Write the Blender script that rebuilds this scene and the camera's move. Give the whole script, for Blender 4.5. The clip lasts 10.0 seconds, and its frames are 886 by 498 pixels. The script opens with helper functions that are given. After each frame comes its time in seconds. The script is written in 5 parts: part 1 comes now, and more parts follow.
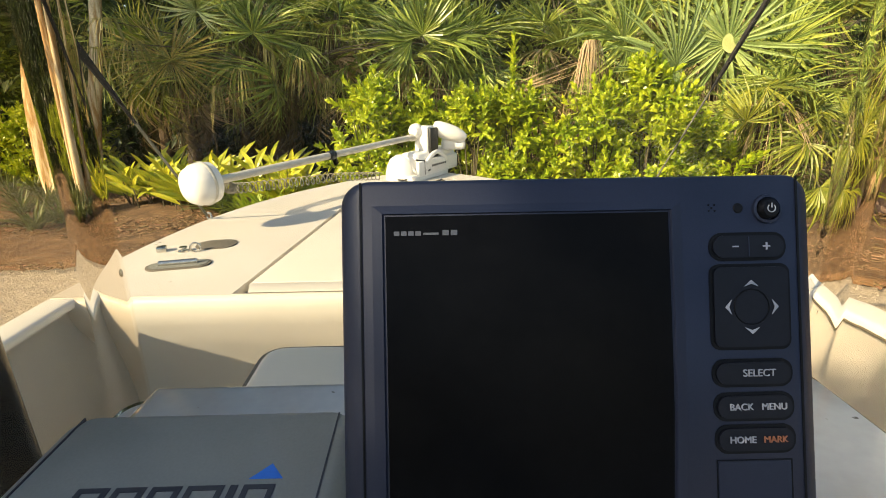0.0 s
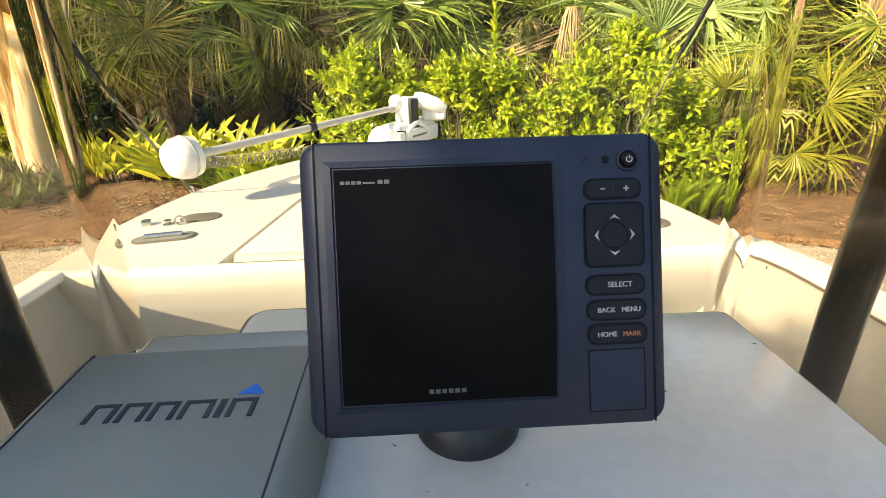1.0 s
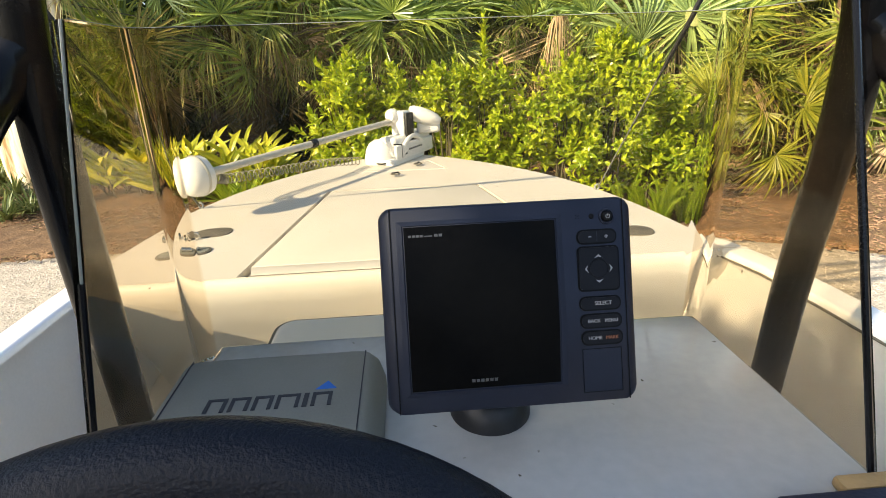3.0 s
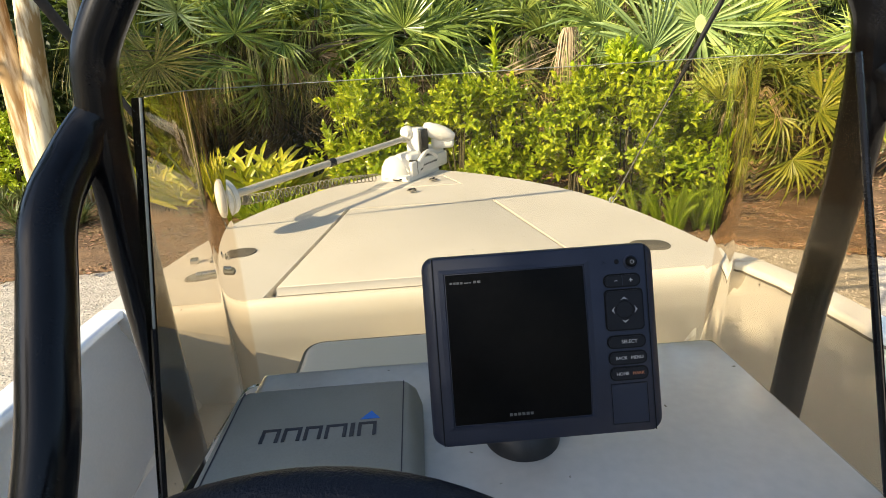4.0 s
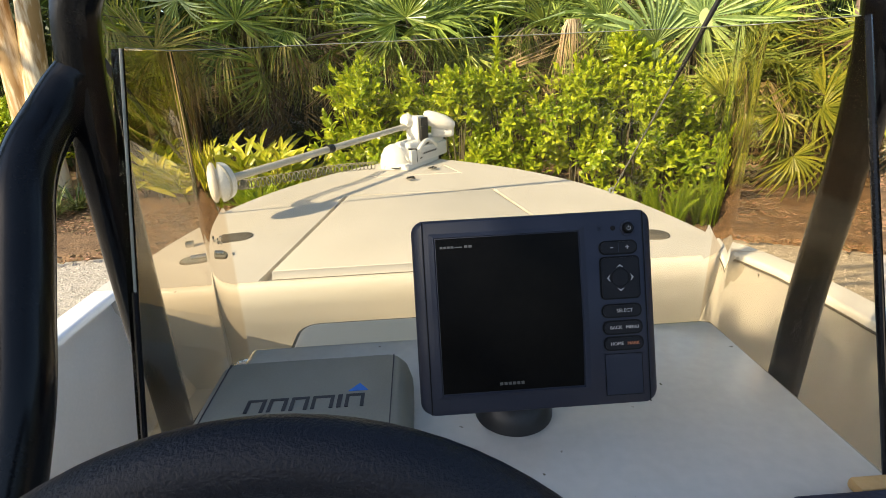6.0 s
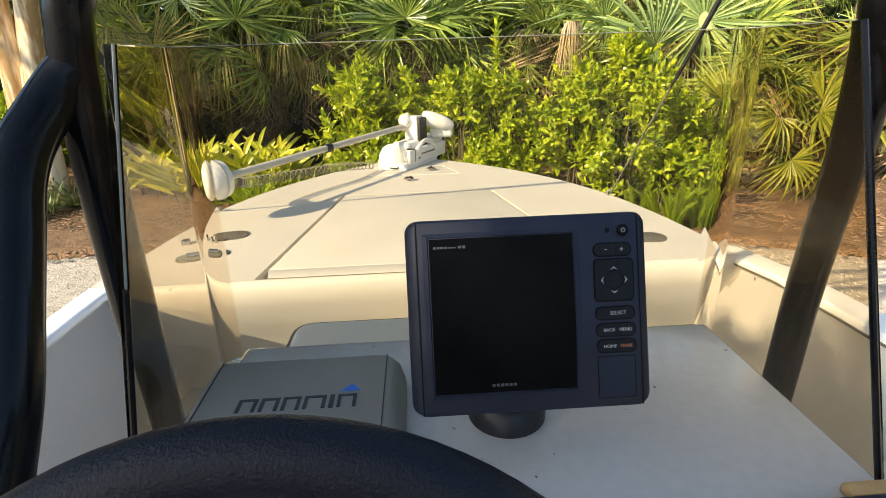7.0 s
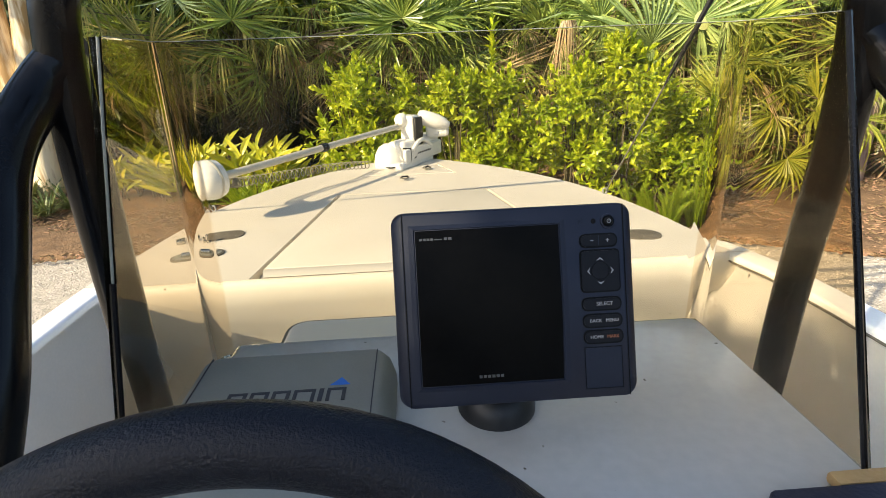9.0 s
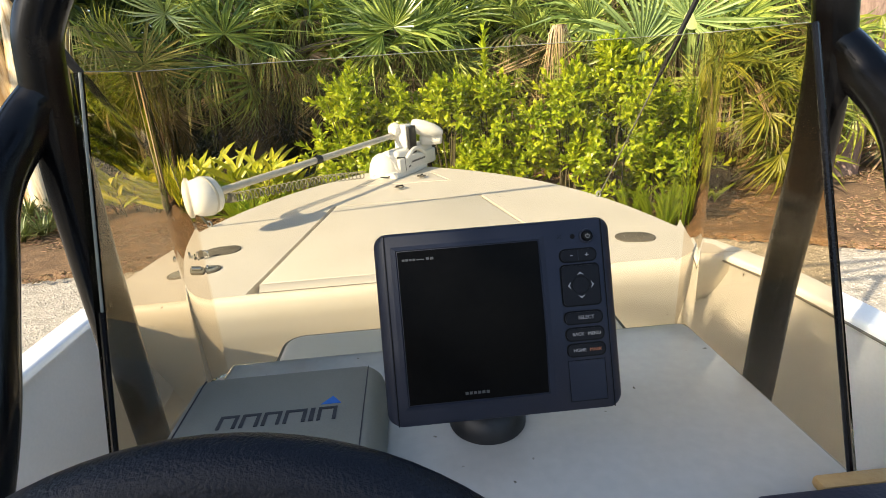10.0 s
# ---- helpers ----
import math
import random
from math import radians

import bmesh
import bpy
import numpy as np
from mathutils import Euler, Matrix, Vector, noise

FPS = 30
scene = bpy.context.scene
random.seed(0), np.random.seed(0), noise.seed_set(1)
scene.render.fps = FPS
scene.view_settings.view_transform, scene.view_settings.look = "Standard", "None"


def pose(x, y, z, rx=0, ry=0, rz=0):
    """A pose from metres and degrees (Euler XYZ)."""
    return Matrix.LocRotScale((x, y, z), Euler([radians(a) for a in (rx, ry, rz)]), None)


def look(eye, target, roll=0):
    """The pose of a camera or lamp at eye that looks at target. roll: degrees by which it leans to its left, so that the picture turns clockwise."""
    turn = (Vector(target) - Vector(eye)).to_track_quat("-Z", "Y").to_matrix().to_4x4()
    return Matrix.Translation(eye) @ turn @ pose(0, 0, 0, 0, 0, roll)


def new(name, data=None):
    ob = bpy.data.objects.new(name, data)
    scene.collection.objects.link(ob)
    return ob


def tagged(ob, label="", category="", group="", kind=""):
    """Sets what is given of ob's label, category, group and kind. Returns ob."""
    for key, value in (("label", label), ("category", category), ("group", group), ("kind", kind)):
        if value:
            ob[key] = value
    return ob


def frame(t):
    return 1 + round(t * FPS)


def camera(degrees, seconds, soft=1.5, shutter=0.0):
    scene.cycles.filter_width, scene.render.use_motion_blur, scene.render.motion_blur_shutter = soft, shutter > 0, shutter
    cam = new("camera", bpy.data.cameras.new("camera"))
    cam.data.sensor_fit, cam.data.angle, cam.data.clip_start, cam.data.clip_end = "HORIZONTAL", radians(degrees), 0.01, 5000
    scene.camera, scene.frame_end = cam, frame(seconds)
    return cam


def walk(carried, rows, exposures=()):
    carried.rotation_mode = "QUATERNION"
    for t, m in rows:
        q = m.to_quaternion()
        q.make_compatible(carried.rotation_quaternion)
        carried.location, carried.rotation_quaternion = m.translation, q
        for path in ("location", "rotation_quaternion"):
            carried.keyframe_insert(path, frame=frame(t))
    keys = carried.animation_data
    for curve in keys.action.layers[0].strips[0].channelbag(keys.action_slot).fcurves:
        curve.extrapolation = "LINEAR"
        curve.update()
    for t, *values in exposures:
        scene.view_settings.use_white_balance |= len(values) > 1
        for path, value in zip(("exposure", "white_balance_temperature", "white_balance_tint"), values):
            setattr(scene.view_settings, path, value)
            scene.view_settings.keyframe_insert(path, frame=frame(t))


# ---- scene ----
cam = camera(83.4, 10.0, soft=0.9)
PATH = [
    (0, (0.018, -0.181, 1.732), (0.048, 1.713, 1.088), -0.8),
    (0.2, (0.01, -0.183, 1.737), (0.014, 1.693, 1.045), -1.0),
    (0.3, (0.01, -0.186, 1.737), (0.004, 1.682, 1.024), -1.1),
    (0.5, (0.025, -0.199, 1.73), (0.038, 1.664, 1.003), -1.1),
    (0.7, (0.037, -0.222, 1.723), (0.073, 1.637, 0.99), -1.3),
    (0.8, (0.04, -0.228, 1.726), (0.093, 1.63, 0.989), -1.3),
    (1, (0.041, -0.238, 1.737), (0.118, 1.615, 0.989), -1.4),
    (1.2, (0.038, -0.247, 1.744), (0.122, 1.606, 0.998), -1.8),
    (1.5, (0.024, -0.278, 1.768), (0.142, 1.568, 1.007), -1.8),
    (1.7, (0.023, -0.3, 1.767), (0.152, 1.543, 1.0), -2.3),
    (2, (0.021, -0.32, 1.776), (0.165, 1.516, 0.995), -2.1),
    (2.2, (0.016, -0.322, 1.776), (0.16, 1.515, 1.0), -2.4),
    (2.5, (0.007, -0.325, 1.785), (0.139, 1.518, 1.02), -2.2),
    (2.7, (0.007, -0.323, 1.79), (0.127, 1.526, 1.038), -2.0),
    (3.8, (0.0, -0.338, 1.822), (0.081, 1.533, 1.117), -3.0),
    (4, (-0.012, -0.344, 1.833), (0.054, 1.528, 1.133), -3.5),
    (4.5, (-0.02, -0.348, 1.825), (0.026, 1.525, 1.126), -3.3),
    (5, (-0.011, -0.346, 1.823), (0.044, 1.521, 1.108), -2.9),
    (5.5, (-0.008, -0.342, 1.81), (0.052, 1.521, 1.085), -2.9),
    (7, (-0.003, -0.339, 1.807), (0.071, 1.524, 1.084), -2.0),
    (7.5, (-0.004, -0.333, 1.807), (0.066, 1.529, 1.082), -1.9),
    (8, (0.0, -0.331, 1.792), (0.073, 1.53, 1.064), -1.8),
    (8.5, (0.011, -0.337, 1.797), (0.093, 1.526, 1.072), -1.9),
    (9, (0.005, -0.342, 1.801), (0.087, 1.522, 1.079), -2.2),
    (9.5, (0.015, -0.344, 1.807), (0.096, 1.522, 1.09), -2.9),
    (10, (0.018, -0.345, 1.812), (0.104, 1.526, 1.111), -4.0),
]
EXPOSURES = [(0.0, 1.05), (0.5, 1.3), (1.0, 1.48), (1.6, 1.32), (2.6, 1.15), (3.8, 0.86), (7.0, 0.88), (8.5, 0.93), (10.0, 0.94)]
walk(cam, [(t, look(eye, target, roll)) for t, eye, target, roll in PATH], EXPOSURES)

# ---------- world and sun ----------
SUN_WAY = Vector((1.35, 1.05, -0.94)).normalized()
world = bpy.data.worlds.new("sky")
scene.world = world
world.use_nodes = True
wn = world.node_tree
sky = wn.nodes.new("ShaderNodeTexSky")
sky.sky_type, sky.sun_disc = "NISHITA", False
sky.sun_elevation = math.asin(-SUN_WAY.z)
sky.sun_rotation = math.atan2(-SUN_WAY.x, -SUN_WAY.y)
wn.links.new(sky.outputs[0], wn.nodes["Background"].inputs[0])
wn.nodes["Background"].inputs[1].default_value = 0.15
sun = new("sun", bpy.data.lights.new("sun", "SUN"))
sun.data.energy, sun.data.angle, sun.data.color = 5.0, radians(0.55), (1.0, 0.875, 0.655)
sun.matrix_world = look((-6, -5, 8), Vector((-6, -5, 8)) + SUN_WAY)


# ---------- materials ----------
def material(name, low, high, rough=0.6, scale=20.0, bump=0.2, fine=6.0, metal=0.0, island=0.0, coat=0.0, through_light=0.0,
             stretch=(1, 1, 1), depth=0.01, specular=0.5, specks=0.0, soft=0.18):
    """Two scales of noise between two colours, with relief; island varies the tone from piece to piece."""
    m = bpy.data.materials.new(name)
    m.use_nodes = True
    t = m.node_tree
    n, link = t.nodes, t.links.new
    b = n["Principled BSDF"]
    co = n.new("ShaderNodeTexCoord")
    mp = n.new("ShaderNodeMapping")
    mp.inputs["Scale"].default_value = stretch
    link(co.outputs["Object"], mp.inputs[0])
    big, small = n.new("ShaderNodeTexNoise"), n.new("ShaderNodeTexNoise")
    big.inputs["Scale"].default_value, small.inputs["Scale"].default_value = scale, scale * fine
    big.inputs["Detail"].default_value, small.inputs["Detail"].default_value = 4, 6
    for x in (big, small):
        link(mp.outputs[0], x.inputs["Vector"])
    mix = n.new("ShaderNodeMix")
    mix.inputs[0].default_value = 0.45
    link(big.outputs[0], mix.inputs[2]), link(small.outputs[0], mix.inputs[3])
    ramp = n.new("ShaderNodeValToRGB")
    ramp.color_ramp.elements[0].color, ramp.color_ramp.elements[1].color = (*low, 1), (*high, 1)
    ramp.color_ramp.elements[0].position, ramp.color_ramp.elements[1].position = 0.5 - soft, 0.5 + soft
    link(mix.outputs[0], ramp.inputs[0])
    colour = ramp.outputs[0]
    if island:
        geo, info = n.new("ShaderNodeNewGeometry"), n.new("ShaderNodeObjectInfo")
        add, mod = n.new("ShaderNodeMath"), n.new("ShaderNodeMath")
        link(geo.outputs["Random Per Island"], add.inputs[0]), link(info.outputs["Random"], add.inputs[1])
        mod.operation, mod.inputs[1].default_value = "FRACT", 1
        link(add.outputs[0], mod.inputs[0])
        hsv, rng, hue = n.new("ShaderNodeHueSaturation"), n.new("ShaderNodeMapRange"), n.new("ShaderNodeMapRange")
        rng.inputs[3].default_value, rng.inputs[4].default_value = 1 - island, 1 + island
        hue.inputs[3].default_value, hue.inputs[4].default_value = 0.5 + island * 0.05, 0.5 - island * 0.05
        link(mod.outputs[0], rng.inputs[0]), link(rng.outputs[0], hsv.inputs["Value"])
        link(mod.outputs[0], hue.inputs[0]), link(hue.outputs[0], hsv.inputs["Hue"])
        link(colour, hsv.inputs["Color"])
        colour = hsv.outputs[0]
    if specks:
        # sparse dark flecks of dirt
        cell, near, pick, both, dirt = n.new("ShaderNodeTexVoronoi"), n.new("ShaderNodeMapRange"), n.new("ShaderNodeMath"), n.new("ShaderNodeMath"), n.new("ShaderNodeMix")
        split, warp, vec = n.new("ShaderNodeSeparateColor"), n.new("ShaderNodeTexNoise"), n.new("ShaderNodeVectorMath")
        warp.inputs["Scale"].default_value = specks * 3
        vec.operation = "MULTIPLY_ADD"
        vec.inputs[1].default_value = (0.35 / specks,) * 3
        link(co.outputs["Object"], warp.inputs["Vector"]), link(warp.outputs["Color"], vec.inputs[0]), link(co.outputs["Object"], vec.inputs[2])
        cell.inputs["Scale"].default_value = specks
        link(vec.outputs[0], cell.inputs["Vector"])
        link(cell.outputs["Color"], split.inputs[0])
        near.inputs[1].default_value, near.inputs[2].default_value, near.inputs[3].default_value, near.inputs[4].default_value = 0.05, 0.10, 1, 0
        link(cell.outputs["Distance"], near.inputs[0])
        pick.operation, pick.inputs[1].default_value = "GREATER_THAN", 0.72
        link(split.outputs[0], pick.inputs[0])
        both.operation = "MULTIPLY"
        link(near.outputs[0], both.inputs[0]), link(pick.outputs[0], both.inputs[1])
        dirt.data_type = "RGBA"
        dirt.inputs[7].default_value = (0.10, 0.085, 0.06, 1)
        link(both.outputs[0], dirt.inputs[0]), link(colour, dirt.inputs[6])
        colour = dirt.outputs[2]
    link(colour, b.inputs["Base Color"])
    b.inputs["Roughness"].default_value, b.inputs["Metallic"].default_value = rough, metal
    b.inputs["Coat Weight"].default_value, b.inputs["Specular IOR Level"].default_value = coat, specular
    if bump:
        bp = n.new("ShaderNodeBump")
        bp.inputs["Strength"].default_value, bp.inputs["Distance"].default_value = bump, depth
        link(mix.outputs[0], bp.inputs["Height"]), link(bp.outputs[0], b.inputs["Normal"])
    if through_light:
        tr, ms = n.new("ShaderNodeBsdfTranslucent"), n.new("ShaderNodeMixShader")
        link(colour, tr.inputs[0])
        ms.inputs[0].default_value = through_light
        link(b.outputs[0], ms.inputs[1]), link(tr.outputs[0], ms.inputs[2])
        link(ms.outputs[0], n["Material Output"].inputs[0])
    return m


def tinted_acrylic(name, tint, film):
    """Bronze acrylic with a thin film of dust."""
    m = bpy.data.materials.new(name)
    m.use_nodes = True
    n, link = m.node_tree.nodes, m.node_tree.links.new
    b = n["Principled BSDF"]
    b.inputs["Base Color"].default_value = (*tint, 1)
    b.inputs["Transmission Weight"].default_value, b.inputs["IOR"].default_value, b.inputs["Roughness"].default_value = 1, 1.49, 0
    b.inputs["Specular Tint"].default_value = (0.22, 0.22, 0.22, 1)
    dust, ms = n.new("ShaderNodeBsdfDiffuse"), n.new("ShaderNodeMixShader")
    dust.inputs[0].default_value = (0.8, 0.72, 0.52, 1)
    tr, both = n.new("ShaderNodeBsdfTranslucent"), n.new("ShaderNodeMixShader")
    tr.inputs[0].default_value = (0.8, 0.72, 0.52, 1)
    both.inputs[0].default_value = 0.5
    link(dust.outputs[0], both.inputs[1]), link(tr.outputs[0], both.inputs[2])
    noise_node, rng, co = n.new("ShaderNodeTexNoise"), n.new("ShaderNodeMapRange"), n.new("ShaderNodeTexCoord")
    noise_node.inputs["Scale"].default_value, noise_node.inputs["Detail"].default_value = 22, 10
    rng.inputs[1].default_value, rng.inputs[2].default_value = 0.52, 0.85
    rng.inputs[3].default_value, rng.inputs[4].default_value = film, film * 3
    link(co.outputs["Object"], noise_node.inputs["Vector"]), link(noise_node.outputs[0], rng.inputs[0])
    link(rng.outputs[0], ms.inputs[0]), link(b.outputs[0], ms.inputs[1]), link(both.outputs[0], ms.inputs[2])
    link(ms.outputs[0], n["Material Output"].inputs[0])
    return m


GELCOAT = material("cream_gelcoat", (0.58, 0.545, 0.48), (0.66, 0.625, 0.555), 0.42, 3, 0.05, 30, coat=0.15, specks=16)
NONSKID = material("cream_nonskid", (0.60, 0.555, 0.48), (0.71, 0.66, 0.58), 0.62, 4, 0.25, 90, depth=0.002, specks=20)
# console white is darkened here to carry the shade over the helm
SHADED_WHITE_GEL = material("shade_darkened_white_gelcoat", (0.43, 0.425, 0.40), (0.50, 0.495, 0.465), 0.09, 3, 0.03, 30, coat=0.5, specks=48)
WHITE_WALL = material("scuffed_white_gelcoat", (0.82, 0.83, 0.81), (0.90, 0.90, 0.88), 0.35, 5, 0.06, 25, specks=15)
GASKET = material("grey_gasket", (0.10, 0.09, 0.07), (0.16, 0.14, 0.11), 0.8, 30, 0.1)
PIPE_BLACK = material("black_powder_coat", (0.003, 0.003, 0.0035), (0.007, 0.007, 0.008), 0.2, 14, 0.02, 40, depth=0.002, specular=0.22)
NAVY = material("slate_plastic", (0.006, 0.0095, 0.021), (0.0095, 0.0135, 0.028), 0.5, 40, 0.12, 40, depth=0.0008, specular=0.3)
BUTTON = material("black_rubber", (0.0015, 0.0018, 0.0025), (0.003, 0.0035, 0.0045), 0.55, 60, 0.05, specular=0.15)
SCREEN = material("dark_screen_glass", (0.003, 0.003, 0.003), (0.005, 0.005, 0.005), 0.25, 30, 0.0, specular=0.03)
SCREEN_PRINT = material("dim_print", (0.05, 0.052, 0.054), (0.07, 0.072, 0.074), 0.5, 40, 0)
KEY = material("key_rubber", (0.0032, 0.004, 0.0065), (0.005, 0.006, 0.0095), 0.5, 60, 0.08, depth=0.0006, specular=0.2)
BLACK_PLASTIC = material("black_plastic", (0.012, 0.012, 0.013), (0.02, 0.02, 0.021), 0.45, 40, 0.1, depth=0.001)
RIM = material("wheel_foam", (0.003, 0.0035, 0.007), (0.006, 0.007, 0.012), 0.43, 400, 0.85, 2.0, depth=0.0012, specular=0.28)
COVER_GREY = material("grey_cover", (0.208, 0.212, 0.188), (0.242, 0.246, 0.22), 0.6, 20, 0.1, 30, depth=0.0008, specular=0.2)
PRINT_DARK = material("dark_print", (0.02, 0.022, 0.03), (0.03, 0.032, 0.04), 0.5, 40, 0)
PRINT_BLUE = material("blue_print", (0.01, 0.12, 0.50), (0.015, 0.15, 0.58), 0.45, 40, 0)
PRINT_WHITE = material("white_print", (0.22, 0.23, 0.245), (0.27, 0.28, 0.295), 0.5, 40, 0)
PRINT_ORANGE = material("orange_print", (0.20, 0.075, 0.035), (0.25, 0.09, 0.04), 0.5, 40, 0)
MOTOR_WHITE = material("white_motor_shell", (0.76, 0.75, 0.72), (0.84, 0.83, 0.80), 0.35, 8, 0.04, 20, coat=0.2)
SHAFT = material("pale_composite_shaft", (0.52, 0.49, 0.42), (0.62, 0.58, 0.50), 0.35, 10, 0.05, 20)
STEEL = material("stainless_steel", (0.50, 0.49, 0.46), (0.62, 0.61, 0.58), 0.22, 20, 0.05, metal=1)
WEB = material("black_webbing", (0.014, 0.013, 0.013), (0.026, 0.025, 0.024), 0.85, 120, 0.5, 4, depth=0.001)
ROPE_GREY = material("weathered_rope", (0.10, 0.10, 0.075), (0.20, 0.19, 0.15), 0.85, 160, 0.5, 4, depth=0.001)
CORD = material("sun_greyed_cord", (0.14, 0.13, 0.10), (0.22, 0.205, 0.16), 0.6, 60, 0.2)
TAN_VINYL = material("tan_vinyl", (0.34, 0.22, 0.09), (0.42, 0.28, 0.12), 0.5, 40, 0.2)
NAVY_VINYL = material("navy_vinyl", (0.010, 0.013, 0.030), (0.016, 0.019, 0.042), 0.5, 40, 0.2)
ACRYLIC = tinted_acrylic("bronze_acrylic", (0.80, 0.74, 0.60), 0.004)
SIDE_ACRYLIC = tinted_acrylic("bronze_acrylic_side", (0.72, 0.605, 0.43), 0.0012)
GRAVEL = material("gravel", (0.30, 0.26, 0.20), (0.68, 0.60, 0.49), 0.9, 9, 0.9, 5, depth=0.03)
PEBBLE = material("pebble", (0.36, 0.32, 0.26), (0.62, 0.55, 0.45), 0.85, 40, 0.2, island=0.25)
MULCH = material("brown_mulch", (0.09, 0.05, 0.025), (0.30, 0.18, 0.09), 0.95, 6, 1.0, 7, depth=0.04)
CHIP = material("mulch_chip", (0.13, 0.078, 0.04), (0.38, 0.25, 0.13), 0.9, 20, 0.4, island=0.5)
PALM_LEAF = material("palm_leaf", (0.12, 0.19, 0.026), (0.44, 0.51, 0.11), 0.32, 3, 0.15, 20, island=0.45, through_light=0.25)
PALM_SILVER = material("silvery_palm_leaf", (0.15, 0.23, 0.06), (0.44, 0.53, 0.19), 0.30, 3, 0.15, 20, island=0.3, through_light=0.2)
PALM_YELLOW = material("yellowing_palm_leaf", (0.16, 0.20, 0.022), (0.37, 0.38, 0.05), 0.40, 3, 0.15, 20, island=0.4, through_light=0.25)
PALM_OLD = material("old_palm_leaf", (0.15, 0.14, 0.03), (0.42, 0.36, 0.09), 0.5, 4, 0.2, 20, island=0.35, through_light=0.2)
FROND_HEART = material("pale_frond_heart", (0.52, 0.56, 0.18), (0.70, 0.72, 0.32), 0.4, 12, 0.2, 8, through_light=0.25)
DRY_SKIRT = material("withered_palm_leaf", (0.07, 0.055, 0.02), (0.24, 0.18, 0.06), 0.7, 5, 0.3, 20, island=0.4, through_light=0.15)
DEAD_LEAF = material("dry_palm_leaf", (0.36, 0.25, 0.13), (0.62, 0.47, 0.28), 0.8, 5, 0.3, 20, island=0.3, through_light=0.15)
SHRUB_LEAF = material("shrub_leaf", (0.21, 0.33, 0.012), (0.54, 0.59, 0.034), 0.30, 4, 0.1, 20, island=0.35, through_light=0.28)
LANCE_LEAF = material("variegated_leaf", (0.23, 0.34, 0.02), (0.70, 0.64, 0.05), 0.36, 9, 0.1, 12, island=0.35, through_light=0.3)
FERN_LEAF = material("fern_leaf", (0.24, 0.36, 0.02), (0.46, 0.54, 0.05), 0.5, 6, 0.1, 20, island=0.3, through_light=0.3)
GRASS_LEAF = material("liriope_leaf", (0.07, 0.11, 0.028), (0.21, 0.24, 0.07), 0.45, 6, 0.1, 20, island=0.4, through_light=0.2)
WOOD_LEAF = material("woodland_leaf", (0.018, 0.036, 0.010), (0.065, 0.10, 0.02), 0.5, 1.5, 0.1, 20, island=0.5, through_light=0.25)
PALE_BARK = material("pale_peeling_bark", (0.40, 0.24, 0.09), (0.84, 0.72, 0.50), 0.75, 4.5, 0.7, 5, stretch=(1, 1, 0.13), depth=0.02, soft=0.07)
RED_BARK = material("flaky_bark", (0.16, 0.10, 0.075), (0.40, 0.28, 0.22), 0.9, 9, 0.9, 5, stretch=(1, 1, 0.35), depth=0.03)
EDGE_GLINT = material("acrylic_edge_glint", (0.20, 0.20, 0.17), (0.30, 0.30, 0.26), 0.3, 60, 0.1)
BOOT = material("palm_boot_fibre", (0.03, 0.02, 0.012), (0.11, 0.075, 0.04), 0.95, 8, 0.9, 6, stretch=(1, 1, 0.5), depth=0.03)
# near-black leaf colour that holds the deep shade between the palms
SHADE_LEAF = material("shade_dark_leaf", (0.014, 0.026, 0.008), (0.05, 0.07, 0.018), 0.5, 1.5, 0.1, 20, island=0.5, through_light=0.15)
STEM = material("twig_bark", (0.06, 0.05, 0.03), (0.12, 0.10, 0.05), 0.8, 20, 0.3)


# ---------- mesh helpers ----------
def mesh_object(name, bm, mat, smooth=True, angle=40):
    me = bpy.data.meshes.new(name)
    bm.normal_update()
    if smooth:
        for f in bm.faces:
            f.smooth = True
        lim = radians(angle)
        for e in bm.edges:
            e.smooth = len(e.link_faces) == 2 and e.calc_face_angle(0) < lim
    bm.to_mesh(me)
    bm.free()
    me.materials.append(mat)
    return new(name, me)


def part(name, bm, mat, parent, label="", smooth=True):
    ob = mesh_object(name, bm, mat, smooth)
    ob.parent = parent
    if label:
        ob["label"] = label
    return ob


def thing(name, m, label, category, group="", kind=""):
    ob = new(name)
    ob.matrix_world = m
    ob.empty_display_size = 0.05
    return tagged(ob, label, category, group, kind)


def box(x0, x1, y0, y1, z0, z1, bevel=0.0, segments=2, bm=None):
    one = bmesh.new()
    bmesh.ops.create_cube(one, size=1)
    for v in one.verts:
        v.co = Vector(((x0 + x1) / 2 + v.co.x * (x1 - x0), (y0 + y1) / 2 + v.co.y * (y1 - y0), (z0 + z1) / 2 + v.co.z * (z1 - z0)))
    if bevel:
        bmesh.ops.bevel(one, geom=one.edges[:], offset=bevel, segments=segments, profile=0.5, affect="EDGES")
    return merged(bm, one)


def merged(bm, one):
    if bm is None:
        return one
    me = bpy.data.meshes.new("scratch")
    one.to_mesh(me)
    one.free()
    bm.from_mesh(me)
    bpy.data.meshes.remove(me)
    return bm


